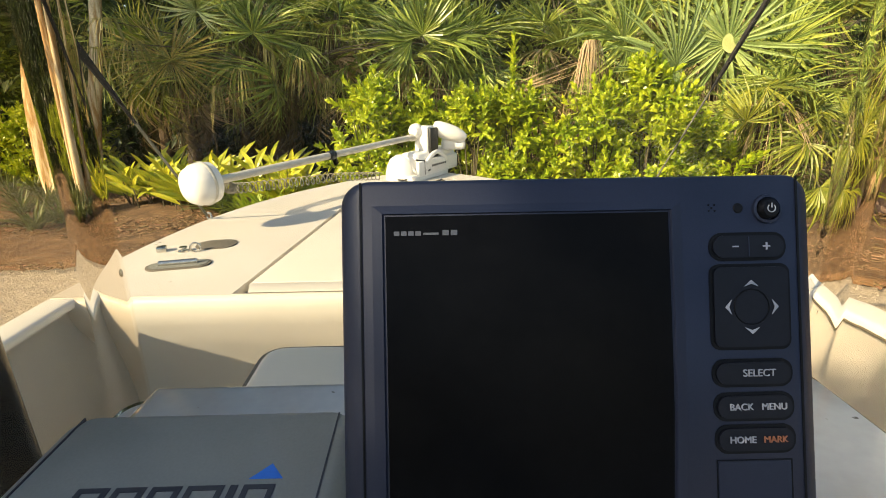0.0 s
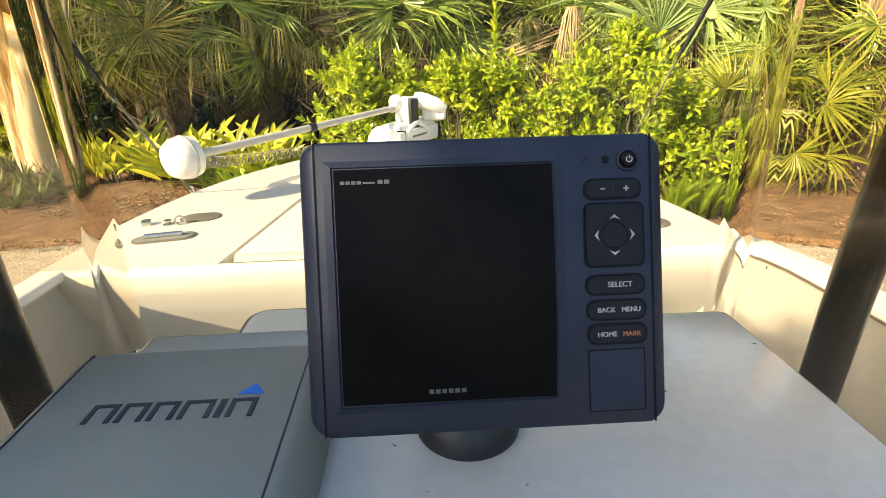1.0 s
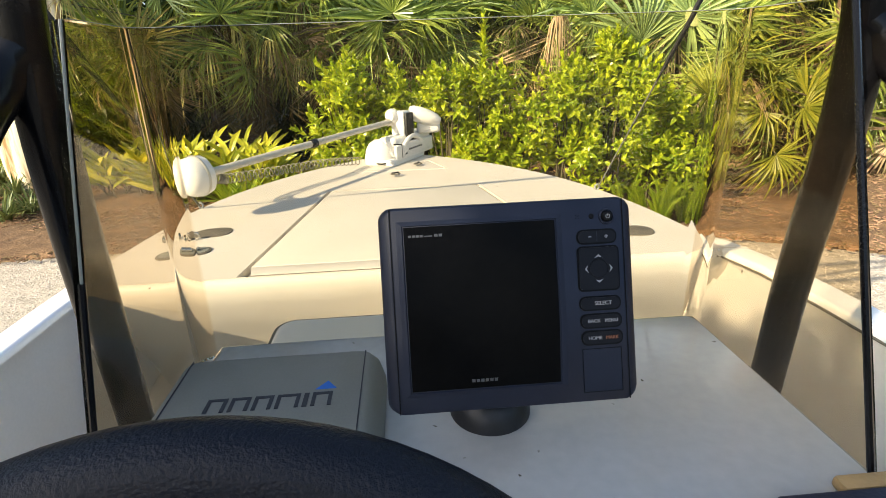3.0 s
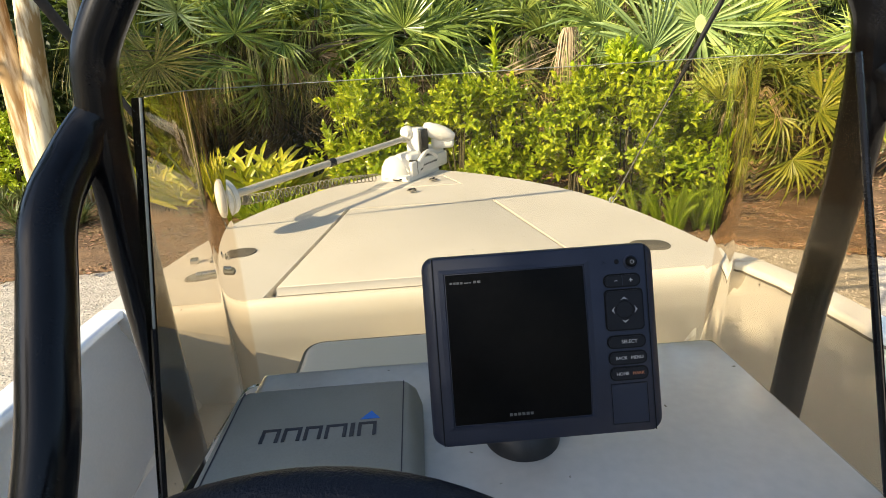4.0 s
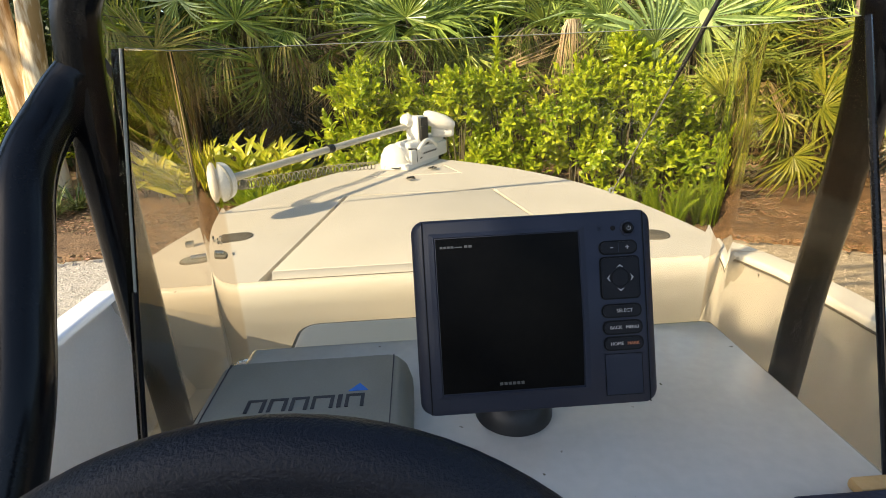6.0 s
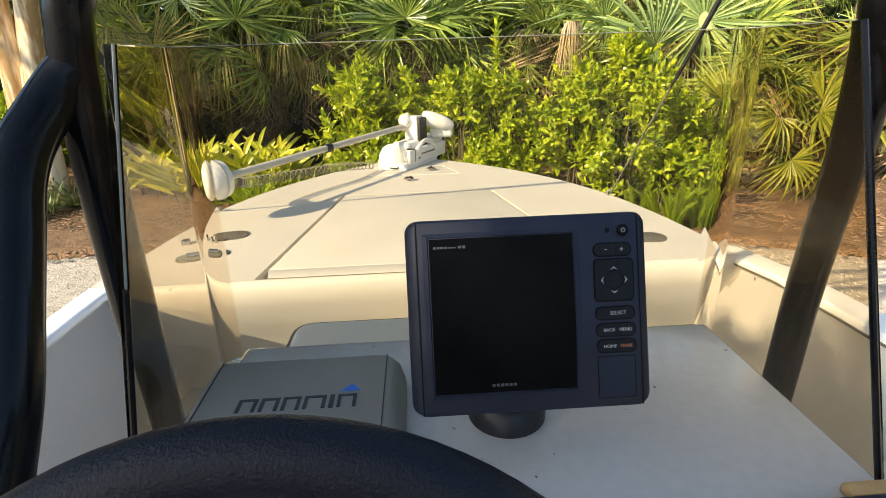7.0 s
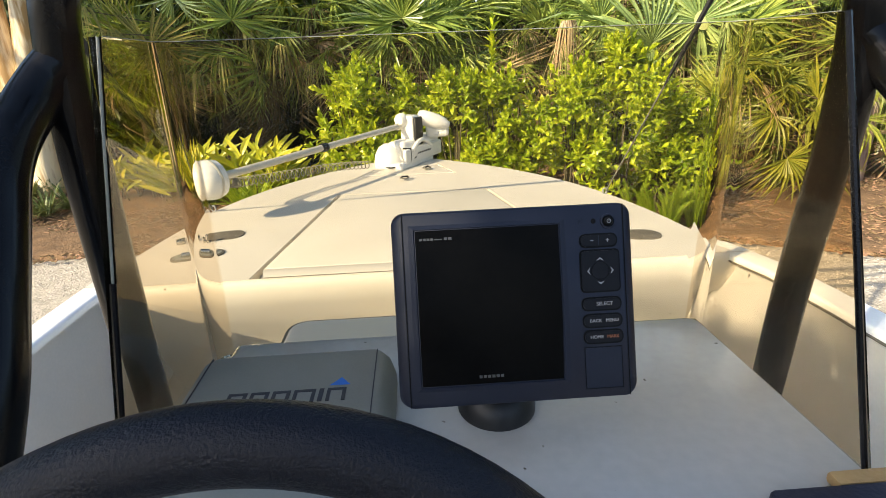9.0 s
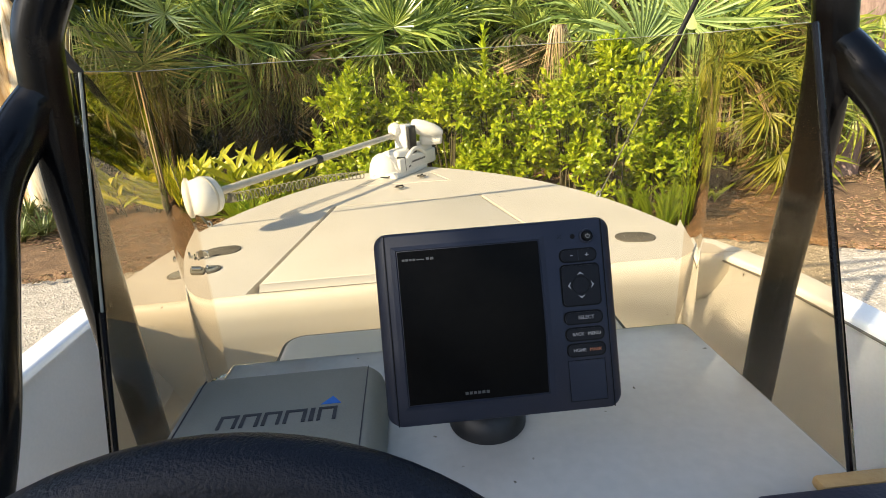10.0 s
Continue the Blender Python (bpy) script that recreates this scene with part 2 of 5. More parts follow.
def slab(outline, z0, z1, bevel=0.0, segments=2, bm=None, rim_only=False):
    """A prism on an outline in x and y."""
    one = bmesh.new()
    low = [one.verts.new((x, y, z0)) for x, y in outline]
    high = [one.verts.new((x, y, z1)) for x, y in outline]
    k = len(outline)
    one.faces.new(high), one.faces.new(low[::-1])
    for i in range(k):
        one.faces.new((low[i], low[(i + 1) % k], high[(i + 1) % k], high[i]))
    bmesh.ops.recalc_face_normals(one, faces=one.faces[:])
    if bevel:
        top = [e for e in one.edges if all(abs(v.co.z - z1) < 1e-6 for v in e.verts)]
        bmesh.ops.bevel(one, geom=top, offset=bevel, segments=segments, profile=0.5, affect="EDGES")
    return merged(bm, one)


def rounded(x0, x1, y0, y1, r, k=5):
    pts = []
    for cx, cy, a in ((x1 - r, y1 - r, 0), (x0 + r, y1 - r, 90), (x0 + r, y0 + r, 180), (x1 - r, y0 + r, 270)):
        for i in range(k + 1):
            w = radians(a + 90 * i / k)
            pts.append((cx + r * math.cos(w), cy + r * math.sin(w)))
    return pts


def spline(points, steps=8):
    """A smooth line through points."""
    p = [Vector(q) for q in points]
    p = [2 * p[0] - p[1]] + p + [2 * p[-1] - p[-2]]
    out = []
    for i in range(1, len(p) - 2):
        a, b, c, d = p[i - 1], p[i], p[i + 1], p[i + 2]
        for j in range(steps):
            t = j / steps
            out.append(0.5 * (2 * b + (c - a) * t + (2 * a - 5 * b + 4 * c - d) * t * t + (3 * b - a - 3 * c + d) * t ** 3))
    return out + [p[-2]]


def tube(points, radius, sides=12, bm=None, cap=True, flat=1.0):
    """A pipe along points; radius is a number or one for each point."""
    one = bmesh.new()
    pts = [Vector(q) for q in points]
    rad = radius if isinstance(radius, (list, tuple)) else [radius] * len(pts)
    side = None
    rings = []
    for i, q in enumerate(pts):
        way = (pts[min(i + 1, len(pts) - 1)] - pts[max(i - 1, 0)]).normalized()
        if side is None:
            side = way.orthogonal().normalized()
        side = (side - way * side.dot(way)).normalized()
        other = way.cross(side)
        rings.append([one.verts.new(q + rad[i] * (math.cos(2 * math.pi * k / sides) * side + flat * math.sin(2 * math.pi * k / sides) * other)) for k in range(sides)])
    for a, b in zip(rings, rings[1:]):
        for k in range(sides):
            one.faces.new((a[k], a[(k + 1) % sides], b[(k + 1) % sides], b[k]))
    if cap:
        one.faces.new(rings[0][::-1]), one.faces.new(rings[-1])
    bmesh.ops.recalc_face_normals(one, faces=one.faces[:])
    return merged(bm, one)


def turned(profile, sides=32, m=None, bm=None):
    """A body of revolution about z from (radius, height) pairs."""
    one = bmesh.new()
    rings = []
    for r, z in profile:
        rings.append([one.verts.new((r * math.cos(2 * math.pi * k / sides), r * math.sin(2 * math.pi * k / sides), z)) for k in range(sides)] if r > 1e-6 else [one.verts.new((0, 0, z))])
    for a, b in zip(rings, rings[1:]):
        for k in range(sides):
            q = (k + 1) % sides
            if len(a) == 1 and len(b) > 1:
                one.faces.new((a[0], b[q], b[k]))
            elif len(b) == 1 and len(a) > 1:
                one.faces.new((a[k], a[q], b[0]))
            elif len(a) > 1:
                one.faces.new((a[k], a[q], b[q], b[k]))
    bmesh.ops.recalc_face_normals(one, faces=one.faces[:])
    if m is not None:
        one.transform(m)
    return merged(bm, one)


def plate(points, thick, bm=None):
    """A flat shape in x and z facing -y, standing proud of y = 0 by thick."""
    one = bmesh.new()
    a = [one.verts.new((x, -thick, z)) for x, z in points]
    b = [one.verts.new((x, 0, z)) for x, z in points]
    one.faces.new(a), one.faces.new(b[::-1])
    for i in range(len(points)):
        j = (i + 1) % len(points)
        one.faces.new((a[i], b[i], b[j], a[j]))
    bmesh.ops.recalc_face_normals(one, faces=one.faces[:])
    return merged(bm, one)


def writing(text, size, thick=0.0003):
    """A word as a mesh in x and z, facing -y, centred."""
    cu = bpy.data.curves.new("word", "FONT")
    cu.body, cu.size, cu.align_x, cu.align_y, cu.extrude = text, size, "CENTER", "CENTER", thick
    ob = bpy.data.objects.new("word", cu)
    scene.collection.objects.link(ob)
    bpy.context.view_layer.update()
    me = bpy.data.meshes.new_from_object(ob.evaluated_get(bpy.context.evaluated_depsgraph_get()))
    bpy.data.objects.remove(ob)
    one = bmesh.new()
    one.from_mesh(me)
    bpy.data.meshes.remove(me)
    one.transform(Matrix.Rotation(radians(90), 4, "X"))
    return one


def moved(bm, m):
    bm.transform(m)
    return bm


# ---------- the boat ----------
XC, DECK, AFT, BOW, FLOOR = 0.008, 1.25, 0.93, 2.654, 0.78


def half_beam(y):
    return 0.92 * (1 - max(0.0, (y - 0.2) / 2.454) ** 3.85)


def keel_line(y):
    """The boat lies a little askew to the helm."""
    return XC - 0.035 * max(0.0, y - 0.5) ** 0.8


def side_beam(y, s):
    """Half beam of one side; abaft the foredeck the starboard side stands wider."""
    return half_beam(y) + (0.074 * min(1.0, max(0.0, (1.16 - y) / 0.32)) if s > 0 else 0.0)


boat = thing("boat", pose(0, 0, 0), "cream fibreglass skiff with a raised foredeck, parked on land", "boat")


def build_boat():
    ys = [-2.2 + 0.2 * i for i in range(16)] + [0.95 + 0.1 * i for i in range(15)] + [2.42, 2.50, 2.56, 2.60, 2.63, 2.645, 2.652]
    # outer shell
    bm = bmesh.new()
    rows = []
    for y in ys:
        h = half_beam(y)
        flare = 0.90 - 0.25 * max(0, (y - 0.5) / 2.05) ** 1.5
        prof = [(h, 1.245), (h + 0.012, 1.225), (h + 0.012, 1.195), (h, 1.18), (h * (0.5 + 0.5 * flare), 0.85), (h * flare, 0.60), (h * flare * 0.5, 0.48), (0, 0.40)]
        rise = 0.35 * max(0, (y - 1.4) / 1.15) ** 2
        prof = [(r, z if z > 1 else z + rise) for r, z in prof]
        wide = (side_beam(y, 1) - h) * (1.0 if y < 1.0 else 0.0)
        line = [(-r, z) for r, z in prof] + [(r + (wide if z > 0.7 else 0.0), z) for r, z in prof[-2::-1]]
        rows.append([bm.verts.new((keel_line(y) + r, y, z)) for r, z in line])
    for a, b in zip(rows, rows[1:]):
        for k in range(len(a) - 1):
            bm.faces.new((a[k], a[k + 1], b[k + 1], b[k]))
    bm.faces.new(rows[0])
    bmesh.ops.recalc_face_normals(bm, faces=bm.faces[:])
    part("hull", bm, GELCOAT, boat)
    # foredeck plate with recessed hatch gutters
    big = [(XC - 0.462, 0.998), (XC + 0.455, 0.998), (XC + 0.285, 1.79), (XC - 0.347, 1.80)]
    small = [(XC - 0.29, 2.17), (XC + 0.18, 2.155), (XC + 0.10, 2.36), (XC - 0.12, 2.38)]

    def grown(poly, d):
        cx, cy = sum(p[0] for p in poly) / 4, sum(p[1] for p in poly) / 4
        return [(x + math.copysign(d, x - cx), y + math.copysign(d, y - cy)) for x, y in poly]

    n = 40
    edge = [AFT + (BOW - AFT) * (1 - (1 - i / n) ** 1.6) for i in range(n + 1)]
    right = [(keel_line(y) + half_beam(y) - 0.004, y) for y in edge]
    left = [(keel_line(y) - half_beam(y) + 0.004, y) for y in edge[::-1]]
    rim = right[:-1] + [(keel_line(BOW), BOW)] + left[1:]
    def opening(d, aft):
        # the big hatch's opening runs on to the deck's aft edge
        return [(XC - 0.470 - d, aft), (XC + 0.463 + d, aft)] + grown(big, d)[2:]

    bm = bmesh.new()
    loops = []
    for poly in (rim, opening(0.014, 0.9345), grown(small, 0.009)):
        vs = [bm.verts.new((x, y, DECK)) for x, y in poly]
        loops.append((vs, [bm.edges.new((vs[k], vs[(k + 1) % len(vs)])) for k in range(len(vs))]))
    bmesh.ops.triangle_fill(bm, use_beauty=True, edges=[e for _, es in loops for e in es])
    for vs, _ in loops:
        low = [bm.verts.new((v.co.x, v.co.y, DECK - 0.035)) for v in vs]
        for k in range(len(vs)):
            q = (k + 1) % len(vs)
            bm.faces.new((vs[k], vs[q], low[q], low[k]))
    bmesh.ops.recalc_face_normals(bm, faces=bm.faces[:])
    part("foredeck", bm, NONSKID, boat)
    for poly, groove in ((big, opening(0.038, 0.9325)), (small, grown(small, 0.029))):
        part("hatch_gutter", slab(groove, DECK - 0.034, DECK - 0.026), GELCOAT, boat)
        part("hatch_lid", slab(poly, DECK - 0.030, DECK + 0.002, 0.005, 3), NONSKID, boat)
    # bulkhead below the deck's aft edge, leaning under it
    bm = bmesh.new()
    prof = [(AFT + 0.006, DECK - 0.0005), (AFT - 0.004, DECK - 0.004), (AFT - 0.010, DECK - 0.012), (AFT - 0.013, DECK - 0.03), (AFT - 0.010, DECK - 0.06), (AFT + 0.002, DECK - 0.085), (AFT + 0.018, DECK - 0.12), (AFT + 0.045, DECK - 0.165), (AFT + 0.085, DECK - 0.22), (AFT + 0.13, DECK - 0.29), (AFT + 0.17, DECK - 0.38), (AFT + 0.19, FLOOR)]
    xs = [XC - 0.92 + 1.87 * i / 24 for i in range(25)]
    rows = [[bm.verts.new((x, y, z)) for x in xs] for y, z in prof]
    for a, b in zip(rows, rows[1:]):
        for k in range(24):
            bm.faces.new((a[k], a[k + 1], b[k + 1], b[k]))
    bmesh.ops.recalc_face_normals(bm, faces=bm.faces[:])
    part("bulkhead", bm, GELCOAT, boat)
    # nose of the big hatch lid, sloping down over the deck's edge
    bm = bmesh.new()
    ends = []
    for x, lean in ((XC - 0.462, 0.022), (XC + 0.455, -0.022)):
        ends.append([bm.verts.new((x + lean * (0.998 - y) / 0.08, y, DECK + z)) for y, z in ((0.996, -0.004), (0.9965, 0.0015), (0.994, 0.0025), (0.945, 0.0022), (0.940, 0.001), (0.938, -0.002), (0.939, -0.02), (0.996, -0.012))])
    for k in range(8):
        bm.faces.new((ends[0][k], ends[0][(k + 1) % 8], ends[1][(k + 1) % 8], ends[1][k]))
    bm.faces.new(ends[0]), bm.faces.new(ends[1][::-1])
    bmesh.ops.recalc_face_normals(bm, faces=bm.faces[:])
    part("hatch_lip", bm, NONSKID, boat)
    # thin dark line along the lip's lower edge
    part("lip_line", tube([(XC - 0.444, 0.9365, DECK), (XC + 0.437, 0.9365, DECK)], 0.0018, 6), GASKET, boat, "dark line below the hatch lip")
    # gunwales and cockpit liner
    for s, cap in ((-1, 0.066), (1, 0.076)):
        bm = bmesh.new()
        rows = []
        for y in [q for q in ys if q < 1.1]:
            h = side_beam(y, s)
            rows.append([bm.verts.new((keel_line(y) + s * (h + r), y, 1.247 + z)) for r, z in ((0.006, -0.020), (0.006, -0.006), (0.001, 0.0), (0.010 - cap, 0.002), (0.003 - cap, -0.001), (-cap, -0.006), (-cap, -0.018))])
        for a, b in zip(rows, rows[1:]):
            for k in range(6):
                bm.faces.new((a[k], a[k + 1], b[k + 1], b[k]))
        bm.faces.new(rows[0]), bm.faces.new(rows[-1][::-1])
        bmesh.ops.recalc_face_normals(bm, faces=bm.faces[:])
        part("gunwale", bm, WHITE_WALL, boat)
        if s > 0:
            # thin dark line along the cap's inner lower edge, starboard only
            part("seam", tube([(keel_line(y) + side_beam(y, 1) - 0.0775, y, 1.2285) for y in ys if y < 1.1], 0.0032, 6), GASKET, boat, "dark line below the gunwale cap")
        bm = bmesh.new()
        rows = []
        for y in [q for q in ys if q < 1.2]:
            h = side_beam(y, s)
            rows.append([bm.verts.new((keel_line(y) + s * r, y, z)) for r, z in ((h + 0.021 - cap, 1.24), (h + 0.014 - cap, 1.1), (h + 0.001 - cap, FLOOR))])
        for a, b in zip(rows, rows[1:]):
            for k in range(2):
                bm.faces.new((a[k], a[k + 1], b[k + 1], b[k]))
        bmesh.ops.solidify(bm, geom=bm.faces[:], thickness=0.012)
        part("liner", bm, WHITE_WALL, boat)
    part("cockpit_floor", box(XC - 0.87, XC + 0.945, -2.1, AFT + 0.24, FLOOR - 0.03, FLOOR), NONSKID, boat)
    part("transom", box(XC - 0.87, XC + 0.945, -2.185, -2.1, FLOOR, 1.24, 0.02), WHITE_WALL, boat)


build_boat()

# trailer bunks and wheels keep the hull off the ground
trailer = thing("boat_trailer", pose(0, 0, 0), "plain steel boat trailer under the hull", "trailer")
for s in (-1, 1):
    part("rail", box(s * 0.42 - 0.04, s * 0.42 + 0.04, -2.2, 1.6, 0.36, 0.44, 0.008), STEEL, trailer)
    part("bunk", box(s * 0.42 - 0.05, s * 0.42 + 0.05, -2.1, 1.2, 0.44, 0.56, 0.01), WEB, trailer)
    part("wheel", turned([(0, -0.09), (0.20, -0.09), (0.28, -0.07), (0.30, -0.03), (0.30, 0.03), (0.28, 0.07), (0.20, 0.09), (0, 0.09)], 28, pose(s * 0.86, -0.9, 0.30, 0, 90, 0)), WEB, trailer)
part("axle", tube([(-0.86, -0.9, 0.30), (0.86, -0.9, 0.30)], 0.03), STEEL, trailer)

# ---------- forward seat and console ----------
seat = thing("forward_seat", pose(0, 0, 0), "cream moulded seat box in front of the console", "seat")
part("seat_base", box(-0.24, 0.36, 0.26, 0.54, FLOOR, 1.27, 0.03, 3), GELCOAT, seat)
part("seat_gasket", slab(rounded(-0.2720, 0.4000, 0.215, 0.5725, 0.038), 1.268, 1.3070), GASKET, seat)
part("seat_lid", slab(rounded(-0.268, 0.396, 0.215, 0.568, 0.035), 1.27, 1.313, 0.012, 3), GELCOAT, seat)

console = thing("console", pose(0, 0, 0), "glossy white fibreglass helm console, its colour darkened for shade", "console")
CON = 1.49


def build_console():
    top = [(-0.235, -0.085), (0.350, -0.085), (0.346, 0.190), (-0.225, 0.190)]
    part("console_top", slab(top, CON - 0.05, CON, 0.012, 4), SHADED_WHITE_GEL, console)
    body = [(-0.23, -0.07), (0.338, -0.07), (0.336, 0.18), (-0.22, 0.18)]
    part("console_body", slab(body, FLOOR, CON - 0.049), SHADED_WHITE_GEL, console)
    part("dash_face", box(-0.228, 0.336, -0.16, -0.0715, CON - 0.35, CON - 0.09, 0.02, 3), SHADED_WHITE_GEL, console)


build_console()


# ---------- windshield ----------
def build_windshield():
    ws = thing("windshield", pose(0, 0, CON), "bronze-tinted acrylic wraparound windshield, dusty, on the console", "windshield")
    def outline(left, port, starboard, right, r=0.017, k=24, wing=14):
        """Port wing, front and starboard wing in one line, with rounded bends."""
        left, port, starboard, right = Vector(left), Vector(port), Vector(starboard), Vector(right)
        inner = [port + Vector((0.18, 0.004)), starboard + Vector((-0.18, 0.004))]

        def bend(a, c, b):
            u, v = (c - a).normalized(), (b - c).normalized()
            turn = u.angle(v)
            start, side = c - u * r * math.tan(turn / 2), Vector((u.y, -u.x))
            centre = start + side * r
            return [centre + r * (u * math.sin(turn * q / k) - side * math.cos(turn * q / k)) for q in range(k + 1)]

        first, last = bend(left, port, inner[0]), bend(inner[1], starboard, right)
        return [left.lerp(first[0], q / wing) for q in range(wing)] + first + inner + last + [last[-1].lerp(right, (q + 1) / wing) for q in range(wing)]

    low = outline((-0.254, -0.004), (-0.243, 0.182), (0.335, 0.184), (0.337, -0.066))
    top = outline((-0.208, 0.043), (-0.227, 0.162), (0.320, 0.164), (0.332, 0.055))
    bm = bmesh.new()
    th = 0.0085
    levels = 17
    grid = []
    for k in range(len(low)):
        col = []
        for side in (0, 1):
            line = []
            for j in range(levels):
                t = j / (levels - 1)
                def at(q):
                    return Vector(low[q]).lerp(Vector(top[q]), t)
                before, after = at(k) - at(max(k - 1, 0)), at(min(k + 1, len(low) - 1)) - at(k)
                way = (before.normalized() + after.normalized()).normalized()
                p = at(k) + Vector((-way.y, way.x)) * th * side
                line.append(bm.verts.new((p.x, p.y, -0.015 + 0.347 * t)))
            col.append(line)
        grid.append(col)
    for a, b in zip(grid, grid[1:]):
        side_slot = 1 if min(abs(a[0][0].co.x - XC - 0.05), abs(b[0][0].co.x - XC - 0.05)) > 0.266 else 0
        for j in range(levels - 1):
            bm.faces.new((a[0][j], b[0][j], b[0][j + 1], a[0][j + 1])).material_index = side_slot
            bm.faces.new((a[1][j + 1], b[1][j + 1], b[1][j], a[1][j])).material_index = side_slot
        for j in (0, levels - 1):
            bm.faces.new((a[0][j], a[1][j], b[1][j], b[0][j]))
    for col in (grid[0], grid[-1]):
        for j in range(levels - 1):
            bm.faces.new((col[0][j], col[0][j + 1], col[1][j + 1], col[1][j]))
    bmesh.ops.recalc_face_normals(bm, faces=bm.faces[:])
    if bm.calc_volume(signed=True) < 0:
        bmesh.ops.reverse_faces(bm, faces=bm.faces[:])
    pane = part("pane", bm, ACRYLIC, ws)
    pane.data.materials.append(SIDE_ACRYLIC)
    pane.visible_shadow = False
    # dark polished end edges; pale strips paint the highlight, port upper half and top
    for q, nb, dx in ((0, 1, -0.0016), (-1, -2, 0.0016)):
        ends = []
        for t in (0, 0.25, 0.5, 0.75, 1):
            p, w = Vector(low[q]).lerp(Vector(top[q]), t), Vector(low[nb]).lerp(Vector(top[nb]), t)
            c = p + (p - w).normalized() * 0.0022
            ends.append((c.x + dx, c.y, -0.015 + 0.347 * t))
        cut = 3 if q == 0 else 5
        part("edge", tube(ends[:cut], 0.0026, 8), PIPE_BLACK, ws, "dark polished edge")
        if q == 0:
            part("edge", tube(ends[2:], 0.0011, 8), EDGE_GLINT, ws, "pale strip painting the light caught by the edge")
    part("top_edge", tube([(x, y + 0.002, 0.3325) for x, y in top], 0.00035, 6), EDGE_GLINT, ws, "pale strip painting the light caught by the edge")


build_windshield()


# ---------- tower frame ----------
def build_tower():
    tw = thing("tower_frame", pose(0, 0, 0), "black powder-coated pipe tower round the console", "pipe frame")
    mid, r, wider = 0.045, 0.0168, 0.014
    for s in (-1, 1):
        def at(x, y, z):
            # the starboard side stands a little wider
            return mid + s * x + (0.012 + wider * min(1.0, max(0.0, (z - 1.55) / 0.22)) if s > 0 else 0.0), y, z
        front = spline([at(0.37, 0.13, FLOOR), at(0.352, 0.128, 1.30), at(0.348, 0.124, 1.44), at(0.340, 0.114, 1.57), at(0.330, 0.103, 1.70), at(0.322, 0.10, 1.79), at(0.317, 0.10, 1.83), at(0.311, 0.10, 1.855),
                        at(0.297, 0.10, 1.879), at(0.270, 0.10, 1.915), at(0.235, 0.10, 1.96), at(0.20, 0.10, 2.03), at(0.185, 0.10, 2.12), at(0.18, 0.10, 2.62)], 6)
        part("front_leg", tube(front, r, 20), PIPE_BLACK, tw)
        rear = spline([at(0.322, 0.10, 1.806), at(0.331, 0.092, 1.794), at(0.338, 0.075, 1.776), at(0.338, 0.045, 1.755), at(0.336, 0.022, 1.732), at(0.333, 0.003, 1.702), at(0.326, -0.03, 1.655), at(0.320, -0.068, 1.598), at(0.325, -0.13, 1.50), at(0.335, -0.22, 1.35), at(0.36, -0.45, FLOOR)], 6)
        part("rear_leg", tube(rear, 0.0185, 20), PIPE_BLACK, tw)
    for y in (0.10, 0.40):
        part("crossbar", tube([(XC - 0.92, y, 2.62), (XC + 0.92, y, 2.62)], r, 16), PIPE_BLACK, tw)
    for s in (-1, 1):
        part("top_rail", tube([(XC + s * 0.79, 0.40, 2.62), (XC + s * 0.79, -0.9, 2.62)], r, 16), PIPE_BLACK, tw)


build_tower()

def build_strap(s):
    base = Vector((-0.826, 1.643, DECK) if s < 0 else (0.765, 1.615, DECK))
    top = Vector((-0.85, 0.41, 2.62) if s < 0 else (0.783, 0.40, 2.62))
    st = thing("tie_down_strap", pose(*base), "taut black webbing strap tied to the deck edge", "strap", "tower straps")
    up = top - base
    knot = 0.26 if s < 0 else 0.32
    part("webbing", tube([up * knot, up * (knot + 0.04), up * 0.42, up * 0.6, up], [0.004, 0.0055 if s < 0 else 0.010, 0.011, 0.013, 0.014], 10, flat=0.6), WEB, st)
    part("tail", tube([up * 0.012, up * 0.17, up * (knot + 0.015)], 0.0048, 8, flat=0.6), ROPE_GREY, st, "thin grey rope end")
    part("loop", tube([(0.008 * math.cos(a), 0, 0.012 + 0.012 * math.sin(a)) for a in [2 * math.pi * i / 14 for i in range(15)]], 0.004, 6), PRINT_WHITE, st, "white rope loop")


for side_sign in (-1, 1):
    build_strap(side_sign)


